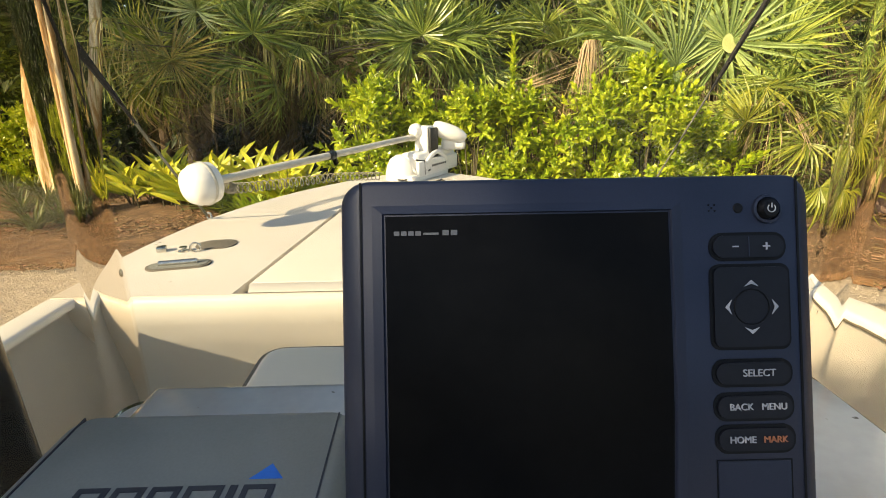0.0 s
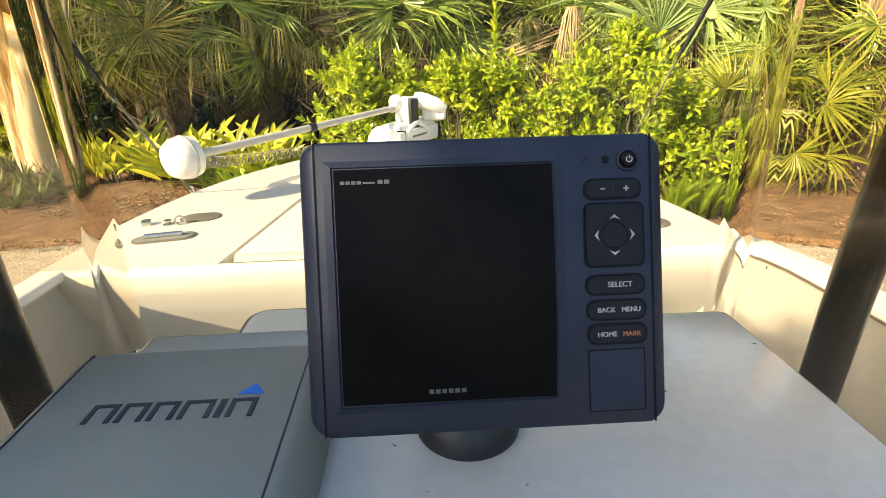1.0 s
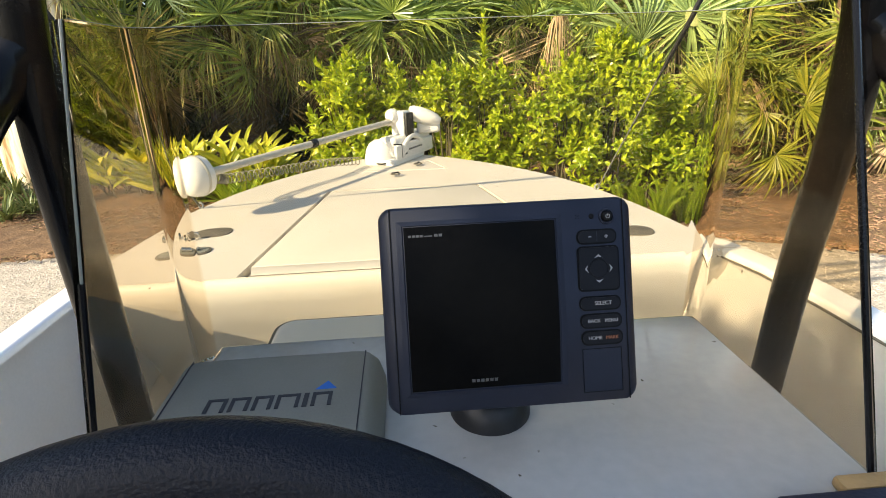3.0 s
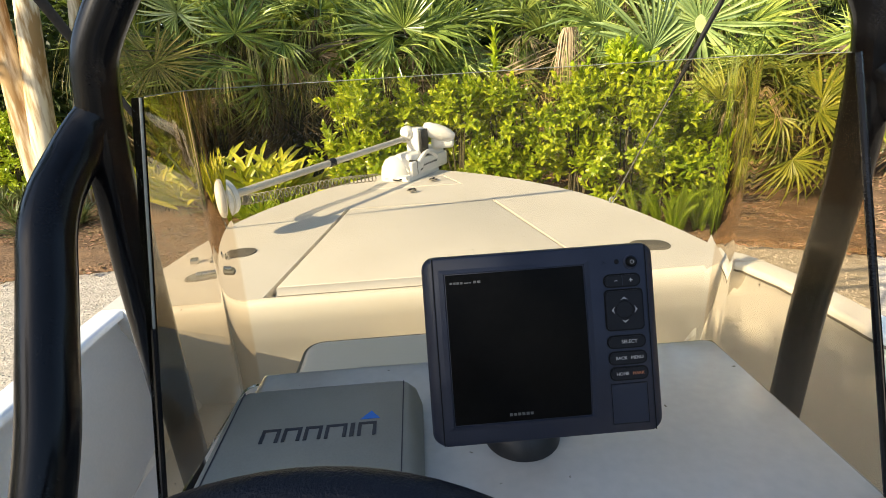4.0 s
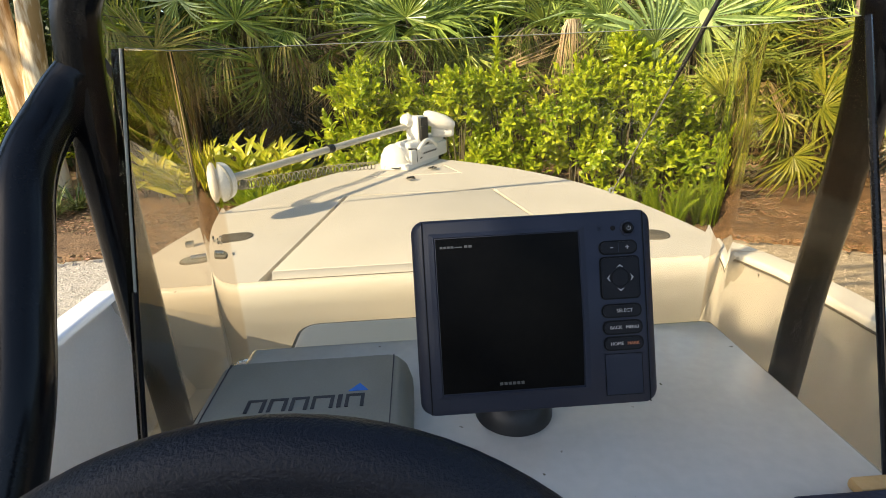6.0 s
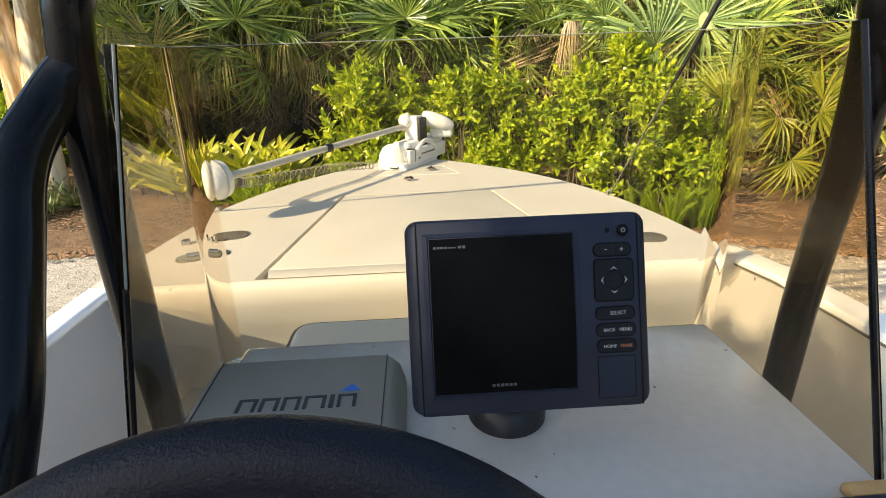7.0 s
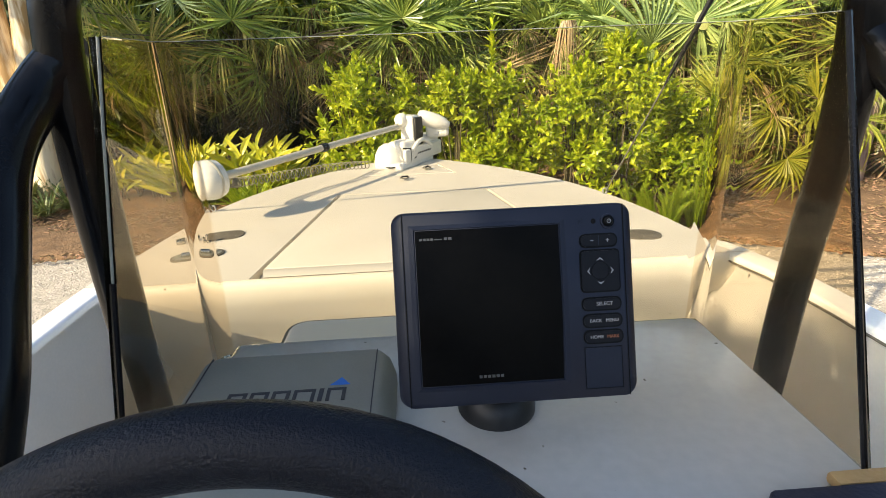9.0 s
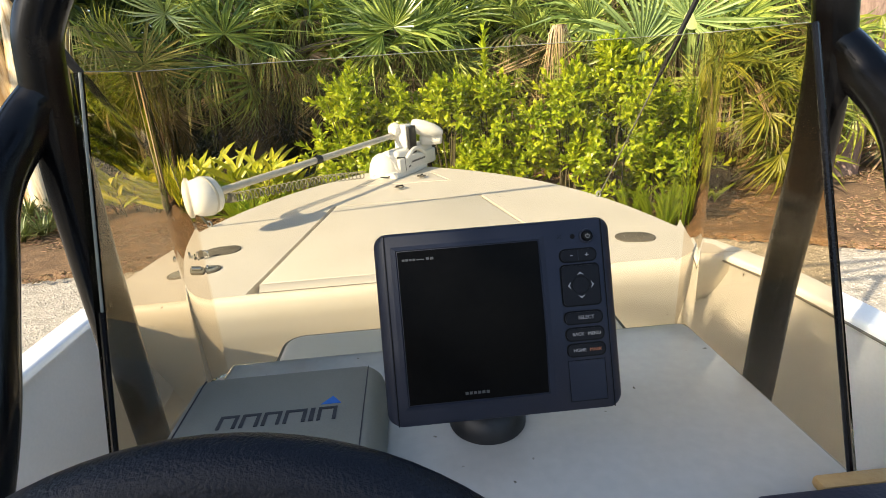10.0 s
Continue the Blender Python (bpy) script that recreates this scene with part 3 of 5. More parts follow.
# ---------- fish finder ----------
def build_fish_finder():
    ff = thing("fish_finder", pose(0, 0, 1.683, -20, 0, 0), "slate-blue marine fish finder with a dark screen, tilted on the console", "fish finder")
    # housing: rounded front, tapering back
    bm = bmesh.new()
    rings = []
    for sides, ends, y, rad in ((0.0078, 0.0018, -0.0060, 0.0030), (0.0066, 0.0012, -0.0056, 0.0045), (0.0022, 0.0004, -0.0030, 0.0090), (0.0, 0.0, 0.001, 0.0095), (0.0, 0.0, 0.010, 0.0095), (0.004, 0.004, 0.016, 0.0085), (0.012, 0.012, 0.034, 0.006), (0.02, 0.02, 0.040, 0.004)):
        rings.append([bm.verts.new((x, y, z)) for x, z in rounded(-0.0172 + sides, 0.1592 - sides, -0.1285 + ends, 0.0138 - ends, rad, 6)])
    for a, b in zip(rings, rings[1:]):
        for k in range(len(a)):
            q = (k + 1) % len(a)
            bm.faces.new((a[k], a[q], b[q], b[k]))
    bm.faces.new(rings[0][::-1]), bm.faces.new(rings[-1])
    bmesh.ops.recalc_face_normals(bm, faces=bm.faces[:])
    part("housing", bm, NAVY, ff)
    face = -0.0060
    for x in (-0.0090, 0.1510):
        part("seam", moved(plate([(x - 0.0004, -0.127), (x + 0.0004, -0.127), (x + 0.0004, 0.0125), (x - 0.0004, 0.0125)], 0.0003), pose(0, face, 0)), BUTTON, ff, "dark trim seam")
    # raised bezel round the glass
    bm = bmesh.new()
    inner = [(0, 0), (0.1032, 0), (0.1036, -0.040), (0.1036, -0.072), (0.1024, -0.1118), (0, -0.1118)]
    outer = [(-0.005, 0.004), (0.108, 0.004), (0.1086, -0.040), (0.1086, -0.072), (0.1075, -0.1158), (-0.005, -0.1158)]
    va = [bm.verts.new((x, face - 0.0002, z)) for x, z in outer]
    vb = [bm.verts.new((x, face - 0.0008, z * 1.004)) for x, z in [(0.75 * a[0] + 0.25 * b[0], 0.75 * a[1] + 0.25 * b[1]) for a, b in zip(inner, outer)]]
    vc = [bm.verts.new((x, face + 0.0012, z)) for x, z in inner]
    for a, b in ((va, vb), (vb, vc)):
        for k in range(6):
            q = (k + 1) % 6
            bm.faces.new((a[k], a[q], b[q], b[k]))
    bmesh.ops.recalc_face_normals(bm, faces=bm.faces[:])
    part("bezel", bm, NAVY, ff, smooth=False)
    screen = part("screen", moved(plate(inner, 0.0006), pose(0, face, 0)), SCREEN, ff, "dark glossy switched-off screen", smooth=False)
    # plain bars where the maker's and model marks stand
    def bars(spans, z, h, name="mark"):
        for x0, x1 in spans:
            part(name, moved(plate([(x0, z - h / 2), (x1, z - h / 2), (x1, z + h / 2), (x0, z + h / 2)], 0.0002), pose(0, -0.0007 + face, 0)), SCREEN_PRINT, screen, "small pale printed bar", smooth=False)
    bars([(0.0030 + 0.0026 * i, 0.0030 + 0.0026 * i + 0.0020) for i in range(4)], -0.0062, 0.0016)
    bars([(0.0136, 0.0192)], -0.0064, 0.0008)
    bars([(0.0206, 0.0229), (0.0236, 0.0260)], -0.0061, 0.0019)
    bars([(0.0410 + 0.0031 * i, 0.0410 + 0.0031 * i + 0.0022) for i in range(6)], -0.1068, 0.0020)
    # keys
    def key(name, x0, x1, z0, z1, r, label=""):
        b = part(name, moved(plate(rounded(x0, x1, z0, z1, r, 5), 0.0012), pose(0, face, 0)), KEY, ff, label)
        part("key_rim", moved(plate(rounded(x0 - 0.0012, x1 + 0.0012, z0 - 0.0012, z1 + 0.0012, r + 0.0008, 5), 0.0004), pose(0, face, 0)), BUTTON, b)
        return b
    def put(words, x, z, size, k, mat=PRINT_WHITE):
        part("lettering", moved(writing(words, size), pose(x, face - 0.0014, z)), mat, k, "", smooth=False)
    b = part("power_button", moved(turned([(0, 0.0032), (0.0028, 0.003), (0.0036, 0.002), (0.0038, 0)], 20), pose(0.1398, face, 0.0005, 90, 0, 0)), BUTTON, ff)
    part("power_ring", moved(turned([(0.0040, 0.0), (0.0044, 0.0014), (0.0052, 0.0012), (0.0054, 0)], 24), pose(0.1398, face, 0.0005, 90, 0, 0)), NAVY, b)
    part("power_mark", moved(tube([(0.0014 * math.sin(a), 0, 0.0014 * math.cos(a)) for a in [radians(40 + 28 * i) for i in range(11)]], 0.00022, 6), pose(0.1398, face - 0.0032, 0.0005)), PRINT_WHITE, b)
    part("power_tick", moved(plate([(-0.0002, 0.0002), (0.0002, 0.0002), (0.0002, 0.0019), (-0.0002, 0.0019)], 0.0003), pose(0.1398, face - 0.0032, 0.0005)), PRINT_WHITE, b)
    part("light_sensor", moved(turned([(0, 0.0004), (0.0016, 0.0003), (0.0019, 0)], 18), pose(0.1294, face, 0.0010, 90, 0, 0)), BUTTON, ff)
    bm = None
    for i in (-1, 0, 1):
        for j in (-1, 0, 1):
            if (i + j) % 2 == 0:
                bm = moved(turned([(0, 0.0003), (0.00035, 0.0002), (0.0004, 0)], 8), pose(0.1196 + i * 0.0011, face, 0.0012 + j * 0.0011, 90, 0, 0)) if bm is None else merged(bm, moved(turned([(0, 0.0003), (0.00035, 0.0002), (0.0004, 0)], 8), pose(0.1196 + i * 0.0011, face, 0.0012 + j * 0.0011, 90, 0, 0)))
    part("speaker_holes", bm, BUTTON, ff)
    k = key("range_key", 0.1192, 0.1452, -0.0172, -0.0092, 0.0039)
    part("minus_sign", moved(plate([(0.1262, -0.0134), (0.1284, -0.0134), (0.1284, -0.0129), (0.1262, -0.0129)], 0.0003), pose(0, face - 0.0012, 0)), PRINT_WHITE, k)
    bm = plate([(0.1374, -0.0134), (0.1400, -0.0134), (0.1400, -0.0129), (0.1374, -0.0129)], 0.0003)
    part("plus_sign", moved(plate([(0.13845, -0.01445), (0.13895, -0.01445), (0.13895, -0.01185), (0.13845, -0.01185)], 0.00034, bm), pose(0, face - 0.0012, 0)), PRINT_WHITE, k)
    part("divider", moved(plate([(0.1321, -0.0168), (0.1324, -0.0168), (0.1324, -0.0096), (0.1321, -0.0096)], 0.0002), pose(0, face - 0.0012, 0)), NAVY, k)
    k = key("rocker_pad", 0.1190, 0.1462, -0.0497, -0.0207, 0.0028)
    ring = [(0.0064 * math.cos(a), 0, 0.0064 * math.sin(a)) for a in [2 * math.pi * i / 28 for i in range(29)]]
    part("pad_groove", moved(tube(ring, 0.0003, 6), pose(0.1326, face - 0.0013, -0.0352)), BUTTON, k)
    for a in (0, 90, 180, 270):
        part("arrow", moved(plate([(-0.0027, 0.0074), (0, 0.0084), (0.0027, 0.0074), (0, 0.0098)], 0.0003), pose(0.1326, face - 0.0012, -0.0352, 0, a, 0)), PRINT_WHITE, k)
    k = key("select_key", 0.1190, 0.1462, -0.0632, -0.0553, 0.0038)
    put("SELECT", 0.1345, -0.0592, 0.0037, k)
    k = key("menu_key", 0.1192, 0.1464, -0.0755, -0.0674, 0.0038)
    put("BACK", 0.1276, -0.0714, 0.0034, k), put("MENU", 0.1396, -0.0714, 0.0034, k)
    k = key("home_key", 0.1194, 0.1466, -0.0872, -0.0791, 0.0038)
    put("HOME", 0.1278, -0.0832, 0.0034, k), put("MARK", 0.1398, -0.0832, 0.0033, k, PRINT_ORANGE)
    d = part("card_door", moved(plate(rounded(0.1192, 0.1458, -0.1205, -0.0912, 0.0012, 3), 0.0003), pose(0, face, 0)), NAVY, ff)
    for x0, x1, z0, z1 in ((0.1190, 0.1460, -0.0910, -0.0906), (0.1190, 0.1460, -0.1211, -0.1207), (0.1186, 0.1190, -0.1211, -0.0906), (0.1460, 0.1464, -0.1211, -0.0906)):
        part("door_gap", moved(plate([(x0, z0), (x1, z0), (x1, z1), (x0, z1)], 0.0002), pose(0, face, 0)), BUTTON, d)


build_fish_finder()
mount = thing("swivel_mount", pose(0.067, 0.043, CON), "round black swivel base under the fish finder", "mount")
part("base", turned([(0.0365, 0.0), (0.0365, 0.004), (0.034, 0.012), (0.029, 0.020), (0.022, 0.025), (0, 0.026)], 36), BLACK_PLASTIC, mount)
part("neck", tube([(0, 0, 0.02), (0, -0.002, 0.05), (0, 0.004, 0.10)], 0.017, 16), BLACK_PLASTIC, mount)
part("cradle", moved(box(-0.045, 0.045, 0.020, 0.032, 0.06, 0.15, 0.004), pose(0, -0.036, 0.012, -20, 0, 0)), BLACK_PLASTIC, mount)


# ---------- plotter under its grey cover ----------
def build_cover():
    pl = thing("covered_plotter", pose(-0.125, -0.015, CON), "second marine display under a grey snap-on cover", "display cover")
    # lens-shaped hard cover: sloping margins, nearly flat top
    bm = bmesh.new()
    rings = []
    for grow, z, r in ((0.0, 0.0, 0.012), (0.0, 0.012, 0.014), (-0.004, 0.030, 0.016), (-0.0095, 0.0385, 0.014), (-0.014, 0.0405, 0.012)):
        rings.append([bm.verts.new((x, y, z + 0.02 * y * (z > 0.02))) for x, y in rounded(-0.095 - grow, 0.097 + grow, -0.105 - grow, 0.114 + grow, r, 6)])
    for a, b in zip(rings, rings[1:]):
        for k in range(len(a)):
            q = (k + 1) % len(a)
            bm.faces.new((a[k], a[q], b[q], b[k]))
    bm.faces.new(rings[-1])
    bmesh.ops.recalc_face_normals(bm, faces=bm.faces[:])
    cv = part("cover", bm, COVER_GREY, pl)
    for x in (-0.080, 0.080):
        part("cover_seam", moved(slab([(x - 0.0005, -0.094), (x + 0.0005, -0.094), (x + 0.0005, 0.101), (x - 0.0005, 0.101)], 0.0385, 0.0411), Matrix(((1, 0, 0, 0), (0, 1, 0, 0), (0, 0.02, 1, 0), (0, 0, 0, 1)))), PRINT_DARK, cv, "dark moulding line")
    # maker's mark as plain shapes
    x = -0.046
    for w in (0.0165, 0.016, 0.0155, 0.019, 0.004, 0.0165):
        bm = None
        y0, y1 = 0.027, 0.044
        if w < 0.01:
            bm = slab([(x, y0), (x + w, y0), (x + w, y1), (x, y1)], 0.0405, 0.0418)
        else:
            for a in ((x, y0, x + 0.0032, y1), (x + w - 0.0032, y0, x + w, y1), (x + 0.0032, y1 - 0.003, x + w - 0.0032, y1)):
                bm = slab([(a[0], a[1]), (a[2], a[1]), (a[2], a[3]), (a[0], a[3])], 0.0405, 0.0418, bm=bm)
        part("printed_bar", bm, PRINT_DARK, cv, "dark printed shape", smooth=False)
        x += w + 0.0030
    part("printed_triangle", slab([(0.041, 0.048), (0.059, 0.048), (0.0505, 0.059)], 0.0405, 0.0418), PRINT_BLUE, cv, "blue printed triangle", smooth=False)


build_cover()


# ---------- steering wheel ----------
def build_wheel():
    R, tilt = 0.165, radians(25)
    sw = thing("steering_wheel", pose(-0.072, -0.262, 1.5215, 65, 0, 0), "black textured foam-rim steering wheel", "steering wheel")
    ring = [(R * math.cos(2 * math.pi * i / 96), R * math.sin(2 * math.pi * i / 96), 0) for i in range(97)]
    part("rim", tube(ring, 0.0155, 20, cap=False), RIM, sw)
    part("hub", turned([(0, 0.0), (0.03, -0.002), (0.042, -0.012), (0.042, -0.04), (0, -0.04)], 28), STEEL, sw)
    for a in (-150, -30, 270):
        w = radians(a)
        part("spoke", tube([(0.035 * math.cos(w), 0.035 * math.sin(w), -0.02), (0.1 * math.cos(w), 0.1 * math.sin(w), -0.014), (0.158 * math.cos(w), 0.158 * math.sin(w), 0)], 0.008, 10, flat=0.5), STEEL, sw)
    part("column", tube([(0, 0, -0.04), (0, 0, -0.14)], 0.024, 16), BLACK_PLASTIC, sw)


build_wheel()

pouch = thing("vinyl_pouch", pose(0.33, -0.135, CON), "navy vinyl pouch with a tan edge on the console's corner", "pouch")
part("flap", moved(box(-0.085, 0.10, -0.06, 0.052, 0.0, 0.012, 0.004), pose(0, 0, 0)), NAVY_VINYL, pouch)
part("edge_band", box(-0.03, 0.10, 0.0525, 0.066, 0.0, 0.010, 0.003), TAN_VINYL, pouch, "tan vinyl band")
part("shelf", box(-0.085, 0.10, -0.06, 0.058, -0.03, -0.0005, 0.004), SHADED_WHITE_GEL, console)


# ---------- trolling motor on the bow ----------
def build_motor():
    tm = thing("trolling_motor", pose(0, 0, DECK), "white bow-mount trolling motor stowed flat, coiled cord below its shaft", "trolling motor")
    a, b = Vector((-0.715, 1.455, 0.175)), Vector((-0.075, 2.47, 0.205))
    way = (b - a).normalized()
    turn = way.to_track_quat("Z", "Y").to_matrix().to_4x4()
    head = Matrix.Translation(a) @ turn @ Matrix.Diagonal((0.90, 0.90, 0.92, 1))
    part("control_head", moved(turned([(0, -0.10), (0.035, -0.098), (0.060, -0.085), (0.074, -0.06), (0.078, -0.03), (0.074, 0.0), (0.055, 0.014), (0.03, 0.02), (0, 0.022)], 32), head), MOTOR_WHITE, tm)
    part("head_band", moved(turned([(0.0785, -0.036), (0.0805, -0.033), (0.0805, -0.027), (0.0785, -0.024)], 32), head), SHAFT, tm)
    part("shaft", tube([a + way * 0.01, b], 0.0145, 16), SHAFT, tm)
    part("clamp", tube([a + way * 0.55, a + way * 0.585], 0.019, 16), BLACK_PLASTIC, tm)
    # mount body on the deck
    m = pose(-0.035, 2.47, 0.0, 0, 0, -32)
    part("mount_plate", moved(box(-0.075, 0.08, -0.20, 0.12, 0.0, 0.028, 0.006), m), MOTOR_WHITE, tm)
    part("mount_body", moved(box(-0.06, 0.06, -0.15, 0.24, 0.028, 0.135, 0.03, 4), m), MOTOR_WHITE, tm)
    part("mount_cheek", moved(box(0.0605, 0.082, -0.17, 0.22, 0.02, 0.10, 0.010, 3), m), MOTOR_WHITE, tm)
    arch = [Vector((0.079, -0.10 + 0.20 * i / 10, 0.085 + 0.045 * math.sin(math.pi * i / 10))) for i in range(11)]
    part("cheek_arch", moved(tube(arch, 0.012, 8), m), MOTOR_WHITE, tm)
    for i in range(7):
        part("mark", moved(box(0.0822, 0.0827, -0.05 + 0.021 * i, -0.05 + 0.021 * i + 0.015, 0.060, 0.071), m), PRINT_DARK, tm, "dark printed bar", smooth=False)
    part("front_dome", moved(turned([(0, 0.125), (0.03, 0.122), (0.058, 0.105), (0.078, 0.07), (0.086, 0.03), (0.086, 0.0)], 28), pose(-0.145, 2.385, 0.0)), MOTOR_WHITE, tm)
    part("tilt_block", moved(box(-0.038, 0.045, -0.03, 0.05, 0.13, 0.258, 0.010, 3), m), MOTOR_WHITE, tm)
    part("tilt_knob", moved(turned([(0, 0.03), (0.025, 0.026), (0.036, 0.01), (0.038, -0.01), (0.03, -0.03)], 24), pose(-0.075, 2.455, 0.235, 90, 0, -30)), MOTOR_WHITE, tm)
    part("collar", moved(turned([(0.017, -0.03), (0.021, -0.02), (0.021, 0.02), (0.017, 0.03)], 24), Matrix.Translation(b - way * 0.02) @ turn), SHAFT, tm)
    part("latch_plate", moved(box(0.0455, 0.062, -0.025, 0.05, 0.10, 0.25, 0.006), m), BLACK_PLASTIC, tm)
    # lower unit lying across the bow
    c = Vector((0.085, 2.52, 0.225))
    low = Matrix.Translation(c) @ Vector((0.95, 0.12, -0.33)).normalized().to_track_quat("Z", "Y").to_matrix().to_4x4()
    part("lower_unit", moved(turned([(0, -0.075), (0.030, -0.07), (0.040, -0.05), (0.043, 0.0), (0.040, 0.05), (0.030, 0.09), (0.018, 0.112), (0, 0.118)], 28), low), MOTOR_WHITE, tm)
    part("skeg", moved(box(-0.03, 0.10, -0.03, 0.03, -0.10, -0.035, 0.02, 3), pose(0.09, 2.55, 0.225, 0, 0, 0)), MOTOR_WHITE, tm)
    # coiled cord, hanging outboard of the shaft
    line = spline([(-0.70, 1.52, 0.15), (-0.70, 1.62, 0.12), (-0.566, 1.818, 0.098), (-0.403, 2.023, 0.08), (-0.25, 2.28, 0.035)], 20)
    pts = []
    turns = 38
    for i in range(turns * 9 + 1):
        t = i / (turns * 9) * (len(line) - 1.001)
        k = int(t)
        p = line[k].lerp(line[k + 1], t - k)
        d = (line[k + 1] - line[k]).normalized()
        o1 = d.orthogonal().normalized()
        w = 2 * math.pi * i / 9
        pts.append(p + 0.019 * (math.cos(w) * o1 + math.sin(w) * d.cross(o1)))
    part("coiled_cord", tube(pts, 0.0026, 5), CORD, tm)
    part("pull_rope", tube(spline([(-0.18, 2.32, 0.01), (-0.13, 2.28, 0.012), (-0.06, 2.34, 0.02), (0.0, 2.36, 0.05)], 6), 0.004, 6), BLACK_PLASTIC, tm)
    part("pedal_lever", tube([(-0.03, 2.33, 0.03), (-0.03, 2.33, 0.10), (-0.07, 2.31, 0.105)], 0.005, 8), BLACK_PLASTIC, tm)


build_motor()


# ---------- deck hardware ----------
def build_cleat(x, y, turn, label):
    c = thing("pop_up_cleat", pose(x, y, DECK, 0, 0, turn), label, "cleat", "deck cleats")
    part("plate", slab(rounded(-0.085, 0.085, -0.034, 0.034, 0.033, 8), 0.0, 0.004, 0.0015), GASKET, c)
    part("well", slab(rounded(-0.077, 0.077, -0.026, 0.026, 0.0255, 8), 0.0042, 0.0052), COVER_GREY, c, "weathered grey inner plate")
    part("horn", tube(spline([(-0.05, 0, 0.010), (-0.03, 0, 0.010), (0.03, 0, 0.010), (0.05, 0, 0.010)], 5), 0.008, 10), STEEL, c)
    for q in (-0.018, 0.018):
        part("post", tube([(q, 0, 0.002), (q, 0, 0.01)], 0.007, 10), STEEL, c)


build_cleat(-0.70, 1.14, 12, "stainless pop-up deck cleat near the port edge")


# thin dark ovals that stand in for shadows cast on the foredeck
def build_shadow_oval(x, y, turn, long, wide):
    c = thing("shadow_oval", pose(x, y, DECK, 0, 0, turn), "dark grey oval laid on the foredeck as a cast shadow", "pad", "deck pads")
    part("pad", slab(rounded(-long, long, -wide, wide, wide * 0.98, 10), 0.0, 0.003, 0.001), GASKET, c)


build_shadow_oval(-0.67, 1.325, 8, 0.062, 0.045)
build_shadow_oval(0.70, 1.115, -8, 0.062, 0.045)

bolt = thing("eye_bolt", pose(-0.745, 1.265, DECK, 0, 0, 20), "small stainless eye bolt on the foredeck", "eye bolt")
part("foot", turned([(0.016, 0), (0.016, 0.003), (0.008, 0.006), (0.007, 0.010), (0.011, 0.012), (0.011, 0.015), (0, 0.016)], 18), STEEL, bolt)
part("block", box(-0.075, -0.048, 0.012, 0.040, 0.0, 0.016, 0.003), STEEL, bolt)
part("eye", moved(tube([(0.014 * math.cos(a), 0, 0.014 + 0.014 * math.sin(a)) for a in [2 * math.pi * i / 18 for i in range(19)]], 0.0035, 6), pose(0.035, -0.02, 0.0)), STEEL, bolt)


def build_latch(x, y, turn):
    c = thing("hatch_latch", pose(x, y, DECK + 0.012, 0, 0, turn), "small dark twist latch on a deck hatch", "latch", "hatch latches")
    part("ring", turned([(0.014, 0), (0.016, 0.004), (0.022, 0.004), (0.024, 0)], 20), GASKET, c)
    part("handle", box(-0.018, 0.018, -0.004, 0.004, 0.003, 0.010, 0.002), BLACK_PLASTIC, c)


build_latch(-0.062, 2.03, 20)
build_latch(0.05, 2.24, 70)


# ---------- ground ----------
def bed_edge(x):
    """Where the gravel meets the planting bed."""
    return 4.75 + 0.25 * math.sin(x * 0.55 + 1.2) - (0.38 * (x - 1.0) if x > 1 else 0.0)


ground = tagged(mesh_object("ground", moved(box(-400, 400, -400, 400, -0.4, 0.0), pose(0, 0, 0)), GRAVEL, smooth=False), "pale gravel drive", "ground", kind="structure")


def build_bed():
    bm = bmesh.new()
    nx, ny = 120, 60
    rows = []
    for j in range(ny + 1):
        v = j / ny
        row = []
        for i in range(nx + 1):
            x = -12 + 24 * i / nx
            y = bed_edge(x) + 16 * v * v
            lift = 0.004 + 0.05 * min(1, v * 20) + 0.05 * noise.noise((x * 0.9, y * 0.9, 0)) * min(1, v * 12) + 0.02 * noise.noise((x * 6, y * 6, 3))
            row.append(bm.verts.new((x, y, max(0.004, lift))))
        rows.append(row)
    for a, b in zip(rows, rows[1:]):
        for k in range(nx):
            bm.faces.new((a[k], a[k + 1], b[k + 1], b[k]))
    tagged(mesh_object("mulch_bed", bm, MULCH), "brown leaf and bark mulch bed", "mulch", kind="structure")


build_bed()


def scatter(name, count, place, make, mat, label, category, parent=None):
    """Many small loose pieces in one mesh."""
    verts, faces = [], []
    for _ in range(count):
        v, f = make(place())
        k = len(verts)
        verts += v
        faces += [[q + k for q in face] for face in f]
    me = bpy.data.meshes.new(name)
    me.from_pydata(verts, [], faces)
    me.materials.append(mat)
    ob = new(name, me)
    if parent is not None:
        ob.parent = parent
        ob["kind"] = "stuff"
        return ob
    return tagged(ob, label, category, kind="stuff")


rnd = random.Random(7)


def chip(p):
    a, l, w = rnd.uniform(0, 6.28), rnd.uniform(0.008, 0.032), rnd.uniform(0.003, 0.008)
    u = Vector((math.cos(a), math.sin(a), rnd.uniform(-0.35, 0.35)))
    s = u.cross(Vector((0, 0, 1))).normalized() + Vector((0, 0, rnd.uniform(-0.5, 0.5)))
    p = Vector(p)
    up = Vector((0, 0, 0.004))
    q = [p - u * l - s * w, p + u * l - s * w, p + u * l + s * w, p - u * l + s * w]
    return [tuple(c + up) for c in q] + [tuple(c - up) for c in q], [(0, 1, 2, 3), (0, 4, 5, 1), (1, 5, 6, 2), (2, 6, 7, 3), (3, 7, 4, 0)]


def bed_spot():
    x = rnd.uniform(-9, 7)
    return x, bed_edge(x) + rnd.uniform(-0.05, 1) ** 1.0 * 3.5, 0.055


